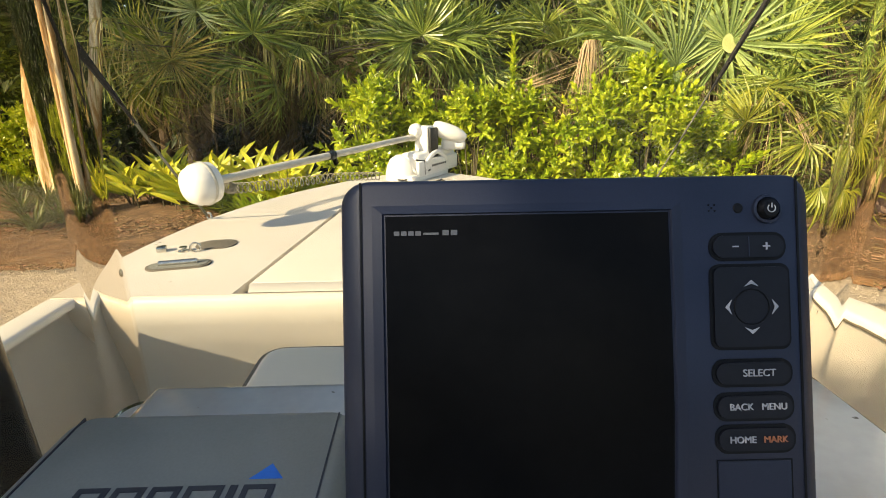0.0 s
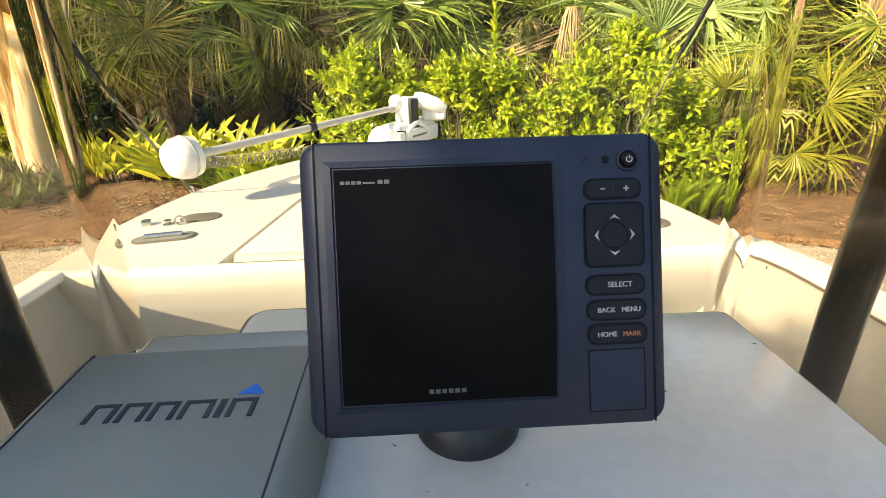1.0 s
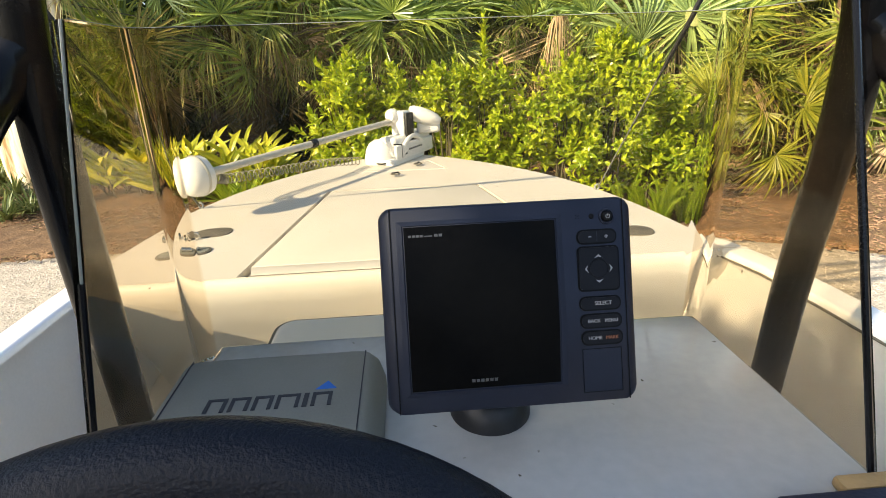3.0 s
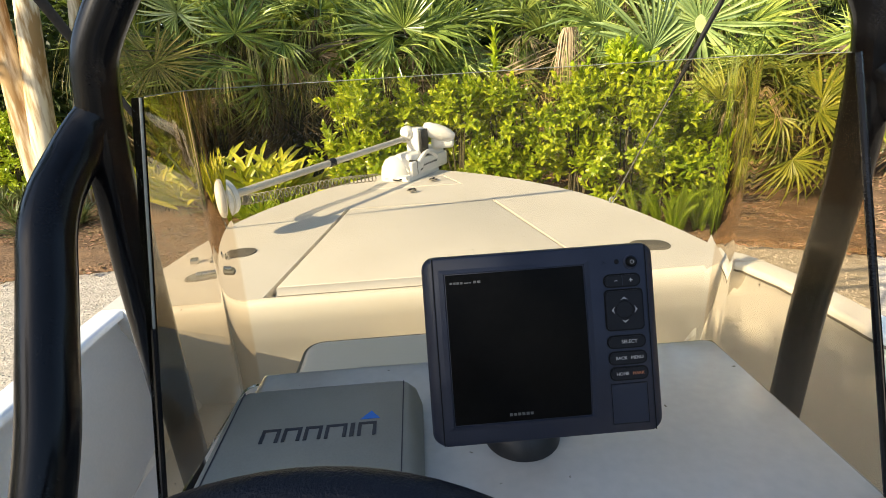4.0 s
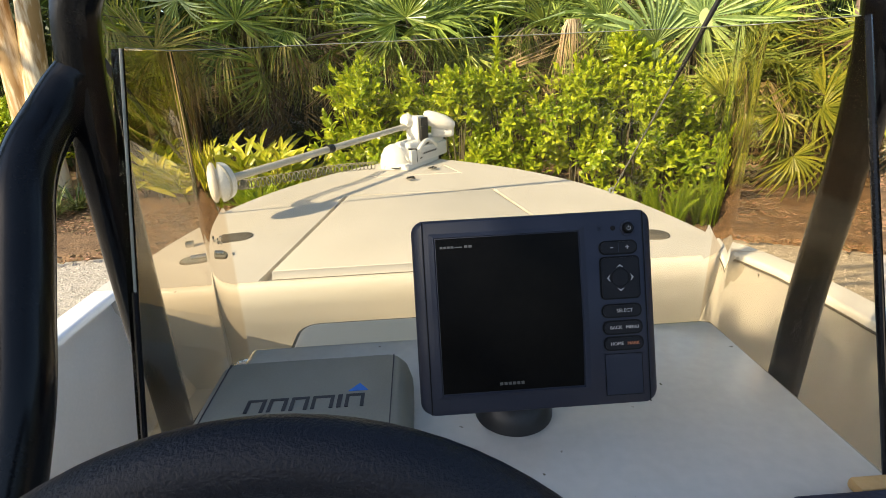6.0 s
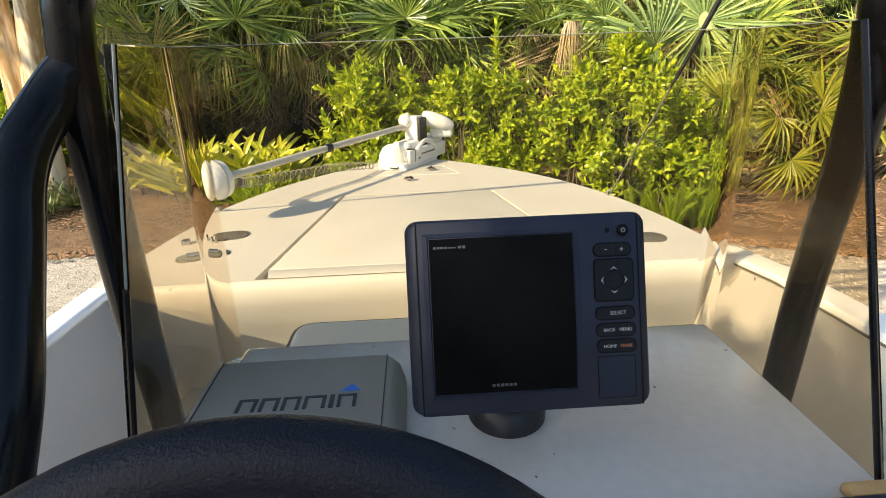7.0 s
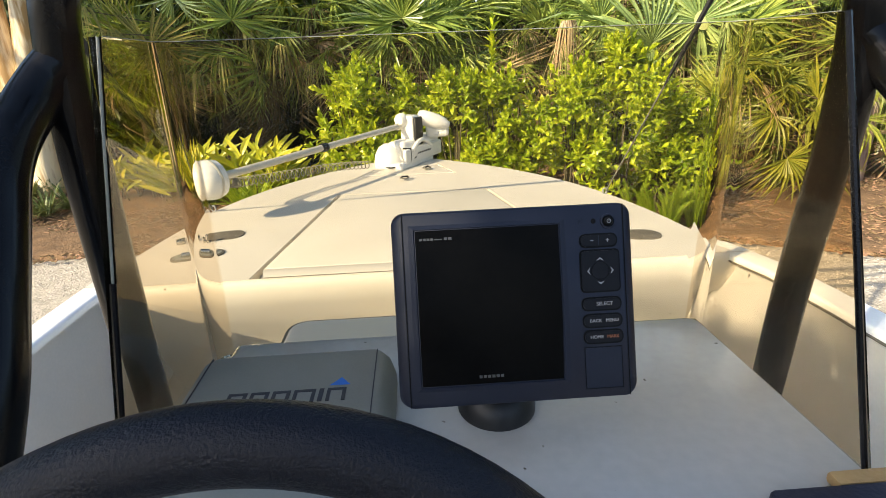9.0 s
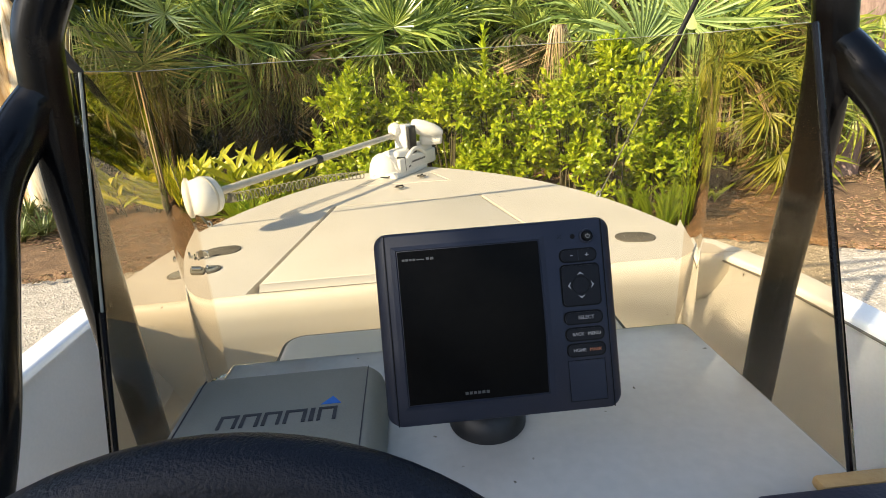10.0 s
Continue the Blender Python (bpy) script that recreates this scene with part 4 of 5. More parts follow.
scatter("mulch_chips", 22000, bed_spot, chip, CHIP, "loose bark chips and dry leaves on the bed", "mulch")


def pebble(p):
    r = rnd.uniform(0.005, 0.013)
    v = [(r, 0, 0), (-r, 0.2 * r, 0), (0, r, 0.1 * r), (0.1 * r, -r, 0), (0, 0, 0.8 * r)]
    a = rnd.uniform(0, 6.28)
    c, s = math.cos(a), math.sin(a)
    return [(p[0] + x * c - y * s, p[1] + x * s + y * c, p[2] + z) for x, y, z in v], [(0, 2, 4), (2, 1, 4), (1, 3, 4), (3, 0, 4)]


def drive_spot():
    s = rnd.choice((-1, -1, 1))
    x = s * rnd.uniform(1.2, 7)
    return x, rnd.uniform(0.3, 1.0) * (bed_edge(x) - 0.02), 0.0


scatter("loose_gravel", 26000, drive_spot, pebble, PEBBLE, "loose pale stones on the drive", "gravel")


# ---------- plants ----------
def fan_mesh(seed, blades=34, size=0.55, droop=0.25, spread=300, mat=PALM_LEAF, wide=1.0, ragged=0.35):
    """A palm fan: folded blades round a hub on a stalk; it lies along +y from the origin, stalk behind."""
    r = random.Random(seed)
    verts, faces = [], []
    for i in range(blades):
        t = i / (blades - 1) - 0.5
        a = radians(spread) * t + r.uniform(-0.06, 0.06)
        if r.random() < ragged * 0.4:
            continue
        long = size * (1 - 0.35 * abs(t) * 2 * abs(t)) * r.uniform(1 - 0.5 * ragged, 1.05)
        way = Vector((math.sin(a), math.cos(a), 0))
        side = Vector((math.cos(a), -math.sin(a), 0))
        k = len(verts)
        bend = droop * r.uniform(0.4, 1.6)
        snap = r.uniform(0.5, 1.2) if r.random() < ragged else 0.0
        sway = r.uniform(-0.25, 0.25) * ragged
        for s, w in ((0.0, 0.004), (0.38, 0.021), (0.65, 0.014), (1.0, 0.001)):
            z = -bend * long * s * s * (0.5 + abs(t)) + 0.12 * size * s * (1 - s) + 0.30 * size * s * abs(math.sin(a)) - snap * long * max(0.0, s - 0.5) * 1.3
            c = way * long * (s - 0.25 * snap * max(0.0, s - 0.5)) + side * sway * long * s * s + Vector((0, 0, z))
            w *= wide * size / 0.55
            verts += [tuple(c - side * w + Vector((0, 0, 0.35 * w))), tuple(c - Vector((0, 0, 0.35 * w))), tuple(c + side * w + Vector((0, 0, 0.35 * w)))]
        for j in range(3):
            q = k + 3 * j
            faces += [(q, q + 1, q + 4, q + 3), (q + 1, q + 2, q + 5, q + 4)]
    me = bpy.data.meshes.new("frond")
    me.from_pydata(verts, [], faces)
    me.materials.append(mat)
    return me


FANS = [fan_mesh(i, 30 + 3 * (i % 4), 0.62 + 0.07 * (i % 3), 0.10 + 0.22 * (i % 5), 190 + 25 * (i % 4), wide=0.66, ragged=0.2 + 0.1 * (i % 4)) for i in range(10)]
SILVER_FANS = [fan_mesh(60 + i, 38, 0.86, 0.10 + 0.1 * i, 230 + 55 * i, PALM_SILVER, 0.62, 0.15) for i in range(3)]
SKIRT_FANS = [fan_mesh(80 + i, 17, 0.70, 0.9 + 0.3 * i, 150, DRY_SKIRT, 0.45) for i in range(4)]
YELLOW_FANS = [fan_mesh(20 + i, 26, 0.66, 0.3 + 0.4 * i, 210, PALM_YELLOW, 0.7) for i in range(3)]
OLD_FAN = fan_mesh(95, 52, 1.05, 0.30, 330, PALM_OLD, 0.34, 0.15)
DEAD_FANS = [fan_mesh(40 + i, 34, 0.55, 1.6, 170, DEAD_LEAF, 0.7) for i in range(3)]


def build_palm(x, y, trunk, fronds, seed, reach=0.7, size=1.0, yellow=0.1, dead=0.1, label="fan palm with spreading green fronds", thatch=130, skirt=12):
    r = random.Random(seed)
    p = thing("fan_palm", pose(x, y, 0.0), label, "palm", "fan palms")
    p["hub"] = trunk
    if thatch:
        verts, faces = [], []
        for _ in range(thatch):
            a, q = r.uniform(0, 6.28), r.uniform(0.15, 0.75)
            l, w = r.uniform(0.35, 0.95), r.uniform(0.004, 0.011)
            out, side = Vector((math.cos(a), math.sin(a), 0)), Vector((-math.sin(a), math.cos(a), r.uniform(-0.3, 0.3)))
            k = len(verts)
            for t in (0, 0.35, 0.7, 1.0):
                c = Vector((0, 0, trunk)) + out * (q * min(1, 0.2 + t * 1.2)) + Vector((0, 0, 0.15 - l * t * t - 0.1 * t))
                verts += [tuple(c - side * w * (1.05 - t)), tuple(c + side * w * (1.05 - t))]
            faces += [(k, k + 1, k + 3, k + 2), (k + 2, k + 3, k + 5, k + 4), (k + 4, k + 5, k + 7, k + 6)]
        for mat, name, pick in ((DRY_SKIRT if x < -0.5 else DEAD_LEAF, "dry_thatch", 0), (PALM_LEAF, "green_thatch", 1)):
            me = bpy.data.meshes.new(name)
            keep = [f for i, f in enumerate(faces) if (i // 3) % 2 == pick]
            used = sorted({q for f in keep for q in f})
            index = {q: i for i, q in enumerate(used)}
            me.from_pydata([verts[q] for q in used], [], [tuple(index[q] for q in f) for f in keep])
            me.materials.append(mat)
            ob = new(name, me)
            ob.parent = p
            ob["kind"] = "stuff"
    if trunk > 0.3:
        part("trunk", tube([(0, 0, 0), (0.03, 0.02, trunk * 0.5), (0.0, 0.0, trunk)], [0.13, 0.11, 0.10], 12), BOOT, p)
    # spent fans that hang down the trunk
    for i in range(skirt):
        az = 2.4 * i + r.uniform(-0.4, 0.4)
        z = trunk * r.uniform(0.45, 0.98)
        out = Vector((math.cos(az) * 0.45, math.sin(az) * 0.45, -1)).normalized()
        ob = new("hanging_frond", r.choice(DEAD_FANS) if r.random() < 0.06 else r.choice(SKIRT_FANS) if r.random() < (0.85 if x < -0.5 else 0.55) else r.choice(FANS[2:5]))
        ob.parent = p
        normal = Vector((math.cos(az), math.sin(az), 0.4)).normalized()
        sx = out.cross(normal).normalized()
        s = size * r.uniform(0.7, 1.05)
        ob.matrix_basis = Matrix.Translation(Vector((math.cos(az) * 0.3, math.sin(az) * 0.3, z))) @ Matrix((sx, out, sx.cross(out))).transposed().to_4x4() @ Matrix.Diagonal((s * 0.7, s, s, 1))
    for i in range(fronds):
        az = (2.4 * i + r.uniform(-0.3, 0.3))
        up = radians(r.uniform(-20, 82) if r.random() > dead else r.uniform(-70, -40))
        long = reach * r.uniform(0.6, 1.25)
        d = Vector((math.cos(az) * math.cos(up), math.sin(az) * math.cos(up), math.sin(up)))
        root = Vector((0, 0, trunk))
        tip = root + d * long - Vector((0, 0, 0.12 * long * long))
        part("stalk", tube([root, root + d * long * 0.5, tip], [0.014, 0.010, 0.007], 5), STEM, p)
        u = r.random()
        me = r.choice(DEAD_FANS if up < radians(-38) else YELLOW_FANS if u < yellow else FANS)
        ob = new("frond", me)
        ob.parent = p
        # the fan opens along the stalk, its face turned partly up
        out = (d + Vector((0, 0, -0.25 if up > 0 else -0.6))).normalized()
        normal = (Vector((0, 0, 0.7)) + Vector((r.uniform(-1.1, 1.1), r.uniform(-1.4, 0.9), 0))).normalized()
        sx = out.cross(normal).normalized()
        nz = sx.cross(out)
        s = size * r.uniform(0.75, 1.2)
        ob.matrix_basis = Matrix.Translation(tip) @ Matrix((sx, out, nz)).transposed().to_4x4() @ Matrix.Diagonal((s, s, s, 1))
    return p


def leaf_cloud(count, spot, length, width, mat, name, parent, tilt=0.5, seed=0, fold=0.25):
    """Many folded leaves; spot gives a place and a way for each."""
    r = random.Random(seed)
    verts, faces = [], []
    for _ in range(count):
        c, way = spot(r)
        way = way.normalized()
        side = way.cross(Vector((r.uniform(-tilt, tilt), r.uniform(-tilt, tilt), 1))).normalized()
        nrm = side.cross(way)
        l, w = length * r.uniform(0.65, 1.25), width * r.uniform(0.7, 1.2)
        k = len(verts)
        verts += [tuple(c), tuple(c + way * l * 0.45 - side * w + nrm * w * fold), tuple(c + way * l * 0.5 - nrm * 0.1 * w),
                  tuple(c + way * l * 0.45 + side * w + nrm * w * fold), tuple(c + way * l - nrm * 0.15 * l)]
        faces += [(k, k + 2, k + 1), (k, k + 3, k + 2), (k + 1, k + 2, k + 4), (k + 2, k + 3, k + 4)]
    me = bpy.data.meshes.new(name)
    me.from_pydata(verts, [], faces)
    me.materials.append(mat)
    ob = new(name, me)
    if parent is not None:
        ob.parent = parent
    return ob


def build_shrub(x, y, w, d, h, shoots, seed, label, spike=None):
    """A leafy shrub: stems, and shoots that carry whorls of leaves."""
    r = random.Random(seed)
    p = thing("shrub", pose(x, y, 0.02), label, "shrub", "leafy shrubs")
    for i in range(9):
        a = r.uniform(0, 6.28)
        e = Vector((math.cos(a) * w * 0.7 * r.random(), math.sin(a) * d * 0.7 * r.random(), h * r.uniform(0.6, 0.9)))
        part("stem", tube([(0.1 * math.cos(a), 0.1 * math.sin(a), 0), e * 0.5 + Vector((0, 0, 0.05)), e], [0.014, 0.010, 0.004], 5), STEM, p)
    # clumps of shoots with gaps between them
    clumps = []
    for i in range(20):
        a = 2.4 * i + r.uniform(-0.5, 0.5)
        t = r.random() ** 0.75
        rad = math.sqrt(max(0.0, 1 - (2 * t - 0.85) ** 2 * 0.75)) * r.uniform(0.45, 0.95)
        clumps.append((Vector((math.cos(a) * w * rad, math.sin(a) * d * rad, 0.16 + t * (h - 0.30))), r.uniform(0.13, 0.24)))
    tips = []
    for _ in range(shoots):
        c, q = r.choice(clumps)
        way = Vector((r.gauss(0, 1), r.gauss(0, 1), r.gauss(0.25, 0.8))).normalized()
        p0 = c + way * q * r.random() ** 0.4
        out = (way * 0.8 + Vector((c.x, c.y, 0)) * 0.6 + Vector((0, 0, 0.65))).normalized()
        tips.append((p0, out, r.uniform(0.12, 0.24)))
    if spike:
        tips += [(Vector((spike[0], spike[1], h * 0.86 + 0.13 * k)), Vector((0.05, 0, 1)), 0.26) for k in range(5)]
    late = len(tips) - 5 if spike else 10 ** 6
    verts, faces = [], []
    for number, (q, out, long) in enumerate(tips):
        o1 = out.orthogonal().normalized()
        o2 = out.cross(o1)
        turn = r.uniform(0, 6.28)
        for i in range(11):
            u = i / 10
            az = turn + 2.4 * i
            around = math.cos(az) * o1 + math.sin(az) * o2
            way = (around * (1.05 - 0.75 * u) + out * (0.35 + 0.8 * u) - Vector((0, 0, 0.12 * (1 - u)))).normalized()
            side = way.cross(out).normalized()
            nrm = side.cross(way)
            l, wd = r.uniform(0.105, 0.15) * (1.0 - 0.35 * u) * (1.35 if number >= late else 1.0), r.uniform(0.021, 0.029)
            c = q + out * long * (u - 0.4)
            k = len(verts)
            verts += [tuple(c), tuple(c + way * l * 0.35 - side * wd * 0.9 + nrm * wd * 0.4), tuple(c + way * l * 0.42), tuple(c + way * l * 0.35 + side * wd * 0.9 + nrm * wd * 0.4),
                      tuple(c + way * l * 0.7 - side * wd * 0.75 + nrm * wd * 0.2), tuple(c + way * l * 0.7 + side * wd * 0.75 + nrm * wd * 0.2), tuple(c + way * l - nrm * 0.12 * l)]
            faces += [(k, k + 2, k + 1), (k, k + 3, k + 2), (k + 1, k + 2, k + 4), (k + 2, k + 3, k + 5), (k + 2, k + 5, k + 4), (k + 4, k + 5, k + 6)]
    me = bpy.data.meshes.new("leaves")
    me.from_pydata(verts, [], faces)
    me.materials.append(SHRUB_LEAF)
    ob = new("leaves", me)
    ob.parent = p
    ob["kind"] = "stuff"


def build_clump(name, x, y, count, long, width, mat, label, category, seed, spread=0.8, arch=0.5, group="", kind=""):
    """Strap leaves that rise from one foot and arch over."""
    r = random.Random(seed)
    p = thing(name, pose(x, y, 0.04), label, category, group)
    verts, faces = [], []
    for _ in range(count):
        a, l, w = r.uniform(0, 6.28), long * r.uniform(0.6, 1.15), width * r.uniform(0.75, 1.2)
        lean = spread * r.uniform(0.15, 1.0)
        out, side = Vector((math.cos(a), math.sin(a), 0)), Vector((-math.sin(a), math.cos(a), 0))
        k = len(verts)
        foot = out * 0.06 * r.random() + side * 0.05 * r.uniform(-1, 1)
        for s, ww in ((0.0, 0.35), (0.3, 0.8), (0.6, 1.0), (0.85, 0.7), (1.0, 0.03)):
            c = foot + out * l * (lean * s + 0.25 * s * s) + Vector((0, 0, l * (s * (1.05 - 0.35 * lean) - arch * s * s * lean)))
            verts += [tuple(c - side * w * ww + Vector((0, 0, 0.3 * w * ww))), tuple(c), tuple(c + side * w * ww + Vector((0, 0, 0.3 * w * ww)))]
        for j in range(4):
            q = k + 3 * j
            faces += [(q, q + 1, q + 4, q + 3), (q + 1, q + 2, q + 5, q + 4)]
    me = bpy.data.meshes.new("leaves")
    me.from_pydata(verts, [], faces)
    me.materials.append(mat)
    for f in me.polygons:
        f.use_smooth = True
    ob = new("leaves", me)
    ob.parent = p
    ob["kind"] = "stuff"


# shrubs just ahead of the bow
for i, (x, y, w, d, h, n, sp) in enumerate(((-0.60, 5.2, 0.42, 0.42, 1.86, 190, None), (-0.08, 5.3, 0.32, 0.40, 1.62, 120, None), (0.42, 5.15, 0.36, 0.42, 1.58, 135, None), (0.90, 5.15, 0.38, 0.40, 1.66, 165, (-0.08, -0.05)), (1.70, 5.0, 0.40, 0.45, 1.62, 165, None),
                                             (2.18, 4.95, 0.52, 0.45, 1.80, 250, None), (2.75, 5.0, 0.42, 0.38, 1.32, 130, None), (3.02, 4.95, 0.22, 0.25, 0.85, 45, None))):
    build_shrub(x, y, w, d, h, n, 30 + i, "dense bright green shrub with glossy leaves", sp)
for i, (x, y, h) in enumerate(((-7.1, 8.8, 1.45), (-6.4, 9.3, 1.25), (-7.9, 9.0, 1.3))):
    build_shrub(x, y, 0.5, 0.5, h, 130, 50 + i, "low leafy green shrub beside the pale tree")


# striped ginger: canes with leaves in two ranks
def build_ginger(x, y, canes, h, seed):
    r0 = random.Random(seed)
    p = thing("ginger_plant", pose(x, y, 0.04), "yellow-green striped ginger clump in the bed", "plant", "ginger clumps")
    lines = []
    for _ in range(canes):
        a, lean = r0.uniform(0, 6.28), r0.uniform(0.1, 0.75)
        foot = Vector((0.22 * r0.uniform(-1, 1), 0.2 * r0.uniform(-1, 1), 0))
        lines.append((foot, Vector((math.cos(a) * lean, math.sin(a) * lean, 1)) * h * r0.uniform(0.65, 1.05), a))
        part("cane", tube([foot, foot + lines[-1][1]], [0.010, 0.005], 5), STEM, p)

    verts, faces = [], []
    for foot, way, a in lines:
        for i in range(6):
            t = 0.35 + 0.65 * i / 5
            s = -1 if i % 2 else 1
            b = a + s * 1.1 + r0.uniform(-0.4, 0.4)
            out = Vector((math.cos(b), math.sin(b), 0))
            d = (out * (1.0 - 0.75 * t) + way.normalized() * (0.45 + 0.75 * t)).normalized()
            side = d.cross(Vector((r0.uniform(-0.3, 0.3), -0.7, 0.7))).normalized()
            l, w = r0.uniform(0.30, 0.44), r0.uniform(0.030, 0.045)
            k = len(verts)
            for u, ww in ((0, 0.15), (0.25, 0.8), (0.5, 1.0), (0.78, 0.7), (1.0, 0.03)):
                c = foot + way * t + d * l * u + out * 0.10 * u * u - Vector((0, 0, 0.14 * l * u * u))
                up = side.cross(d) * (0.3 * w * ww)
                verts += [tuple(c - side * w * ww + up), tuple(c), tuple(c + side * w * ww + up)]
            for j in range(4):
                q = k + 3 * j
                faces += [(q, q + 1, q + 4, q + 3), (q + 1, q + 2, q + 5, q + 4)]
    me = bpy.data.meshes.new("leaves")
    me.from_pydata(verts, [], faces)
    me.materials.append(LANCE_LEAF)
    ob = new("leaves", me)
    ob.parent = p
    ob["kind"] = "stuff"


for i, (x, y, h) in enumerate(((-3.62, 6.75, 0.46), (-3.25, 6.6, 0.42), (-3.05, 6.85, 0.50), (-4.0, 6.9, 0.46), (-4.35, 7.1, 0.42), (-2.35, 6.6, 0.48), (-2.05, 6.5, 0.52), (-1.8, 6.55, 0.40))):
    build_ginger(x, y, 8, h * 1.2, 60 + i)


def build_foxtail(x, y, seed):
    """Upright plumes, each a tapering brush of fine needles."""
    r = random.Random(seed)
    p = thing("foxtail_fern", pose(x, y, 0.03), "bright green foxtail fern at the bed's edge", "fern", "foxtail ferns")
    for _ in range(7):
        a, lean, l = r.uniform(0, 6.28), r.uniform(0.1, 0.6), r.uniform(0.36, 0.62)
        out = Vector((math.cos(a), math.sin(a), 0))
        verts, faces = [], []
        for k in range(260):
            t = 0.06 + 0.94 * k / 259
            c = out * (0.04 + l * lean * t * t) + Vector((0, 0, l * t * (1 - 0.25 * lean * t)))
            b = 2.4 * k
            d = Vector((math.cos(b), math.sin(b), 0.9)).normalized() * 0.066 * math.sin(math.pi * min(1.0, 0.12 + 0.86 * t)) ** 0.6
            s = Vector((-math.sin(b), math.cos(b), 0)) * 0.006
            q = len(verts)
            verts += [tuple(c - s), tuple(c + s), tuple(c + d)]
            faces.append((q, q + 1, q + 2))
        me = bpy.data.meshes.new("plume")
        me.from_pydata(verts, [], faces)
        me.materials.append(FERN_LEAF)
        ob = new("plume", me)
        ob.parent = p


for i, (x, y) in enumerate(((2.20, 4.50), (2.42, 4.42), (2.62, 4.45), (2.80, 4.40), (2.98, 4.50), (2.50, 4.30))):
    build_foxtail(x, y, 80 + i)
for i in range(11):
    build_clump("grass_tuft", -5.0 - 0.28 * i + 0.4 * (i % 3), 5.9 + 0.3 * i, 90, 0.42, 0.010, GRASS_LEAF, "tuft of strappy border grass", "grass", 100 + i, spread=1.0, group="border grass")
for i, (x, y) in enumerate(((-1.2, 7.2), (-0.6, 6.9), (-2.8, 6.4))):
    build_clump("grass_tuft", x, y, 80, 0.55, 0.014, GRASS_LEAF, "tuft of strappy border grass", "grass", 130 + i, spread=0.9, group="border grass")

for i, (x, y) in enumerate(((-2.05, 5.85), (-1.75, 5.9), (-1.45, 5.85), (-1.2, 5.8), (-2.3, 6.0))):
    build_clump("grass_tuft", x, y, 70, 0.50, 0.013, FERN_LEAF, "tuft of pale green strappy border grass", "grass", 150 + i, spread=0.9, group="border grass")

# fan palms behind: place, hub height, fronds, share of yellow
spots = [(-4.0, 8.3, 1.75, 13, 0.7), (-3.2, 8.6, 2.3, 14, 0.4), (-2.45, 8.3, 2.45, 16, 0.15), (-1.5, 8.2, 2.4, 14, 0.1), (-0.6, 8.3, 1.9, 15, 0.12), (0.0, 7.7, 1.95, 16, 0.05), (0.9, 7.9, 1.9, 14, 0.05),
         (1.7, 8.0, 2.0, 14, 0.05), (3.0, 7.6, 2.2, 16, 0.06), (4.3, 7.3, 2.3, 18, 0.05), (4.3, 5.9, 1.1, 12, 0.3),
         (5.3, 7.0, 2.0, 18, 0.08), (-5.0, 9.4, 2.0, 18, 0.15), (-5.8, 10.4, 2.8, 18, 0.1), (-1.9, 9.6, 2.7, 13, 0.08), (0.2, 9.5, 2.6, 12, 0.05), (2.2, 9.2, 2.7, 13, 0.05), (3.6, 8.9, 2.8, 14, 0.05),
         (-3.6, 9.8, 2.7, 13, 0.1), (5.9, 8.2, 2.8, 18, 0.05), (-8.2, 10.6, 1.6, 20, 0.1), (6.6, 6.0, 1.2, 18, 0.1)]
for i, (x, y, tr, n, ye) in enumerate(spots):
    build_palm(x, y, tr, n, 200 + i, 0.62, 1.0, ye, 0.16, thatch=260 if y < 9 else 120)


def add_frond(palm, place, out, normal, size, mesh):
    """A frond of its own at a place in the garden, on that palm's crown."""
    base = Vector(palm.matrix_world.translation)
    out, normal = Vector(out).normalized(), Vector(normal).normalized()
    sx = out.cross(normal).normalized()
    nz = sx.cross(out)
    ob = new("frond", mesh)
    ob.parent = palm
    tip = Vector(place) - base
    ob.matrix_basis = Matrix.Translation(tip) @ Matrix((sx, out, nz)).transposed().to_4x4() @ Matrix.Diagonal((size, size, size, 1))
    hub = Vector((0, 0, palm["hub"]))
    part("stalk", tube([hub, (hub + tip) / 2 + Vector((0, 0, 0.08)), tip], [0.014, 0.010, 0.008], 5), STEM, palm)


big_palm = build_palm(3.75, 6.9, 1.8, 7, 401, 0.6, 1.0, 0.05, 0.1, thatch=260)
add_frond(big_palm, (3.52, 6.10, 2.10), (0.1, -0.15, 0.9), (-0.4, -1, 0.3), 1.15, SILVER_FANS[2])
add_frond(big_palm, (2.95, 6.12, 1.85), (-0.8, -0.2, 0.55), (-0.4, -0.9, 0.6), 1.30, SILVER_FANS[0])
add_frond(big_palm, (4.25, 6.2, 2.1), (0.6, -0.3, 0.6), (-0.3, -0.9, 0.5), 1.1, FANS[1])
mid_palm = build_palm(2.2, 7.2, 1.8, 7, 402, 0.6, 1.0, 0.05, 0.1)
add_frond(mid_palm, (2.35, 6.3, 2.15), (-0.8, -0.2, 0.5), (-0.3, -0.9, 0.8), 1.2, FANS[5])


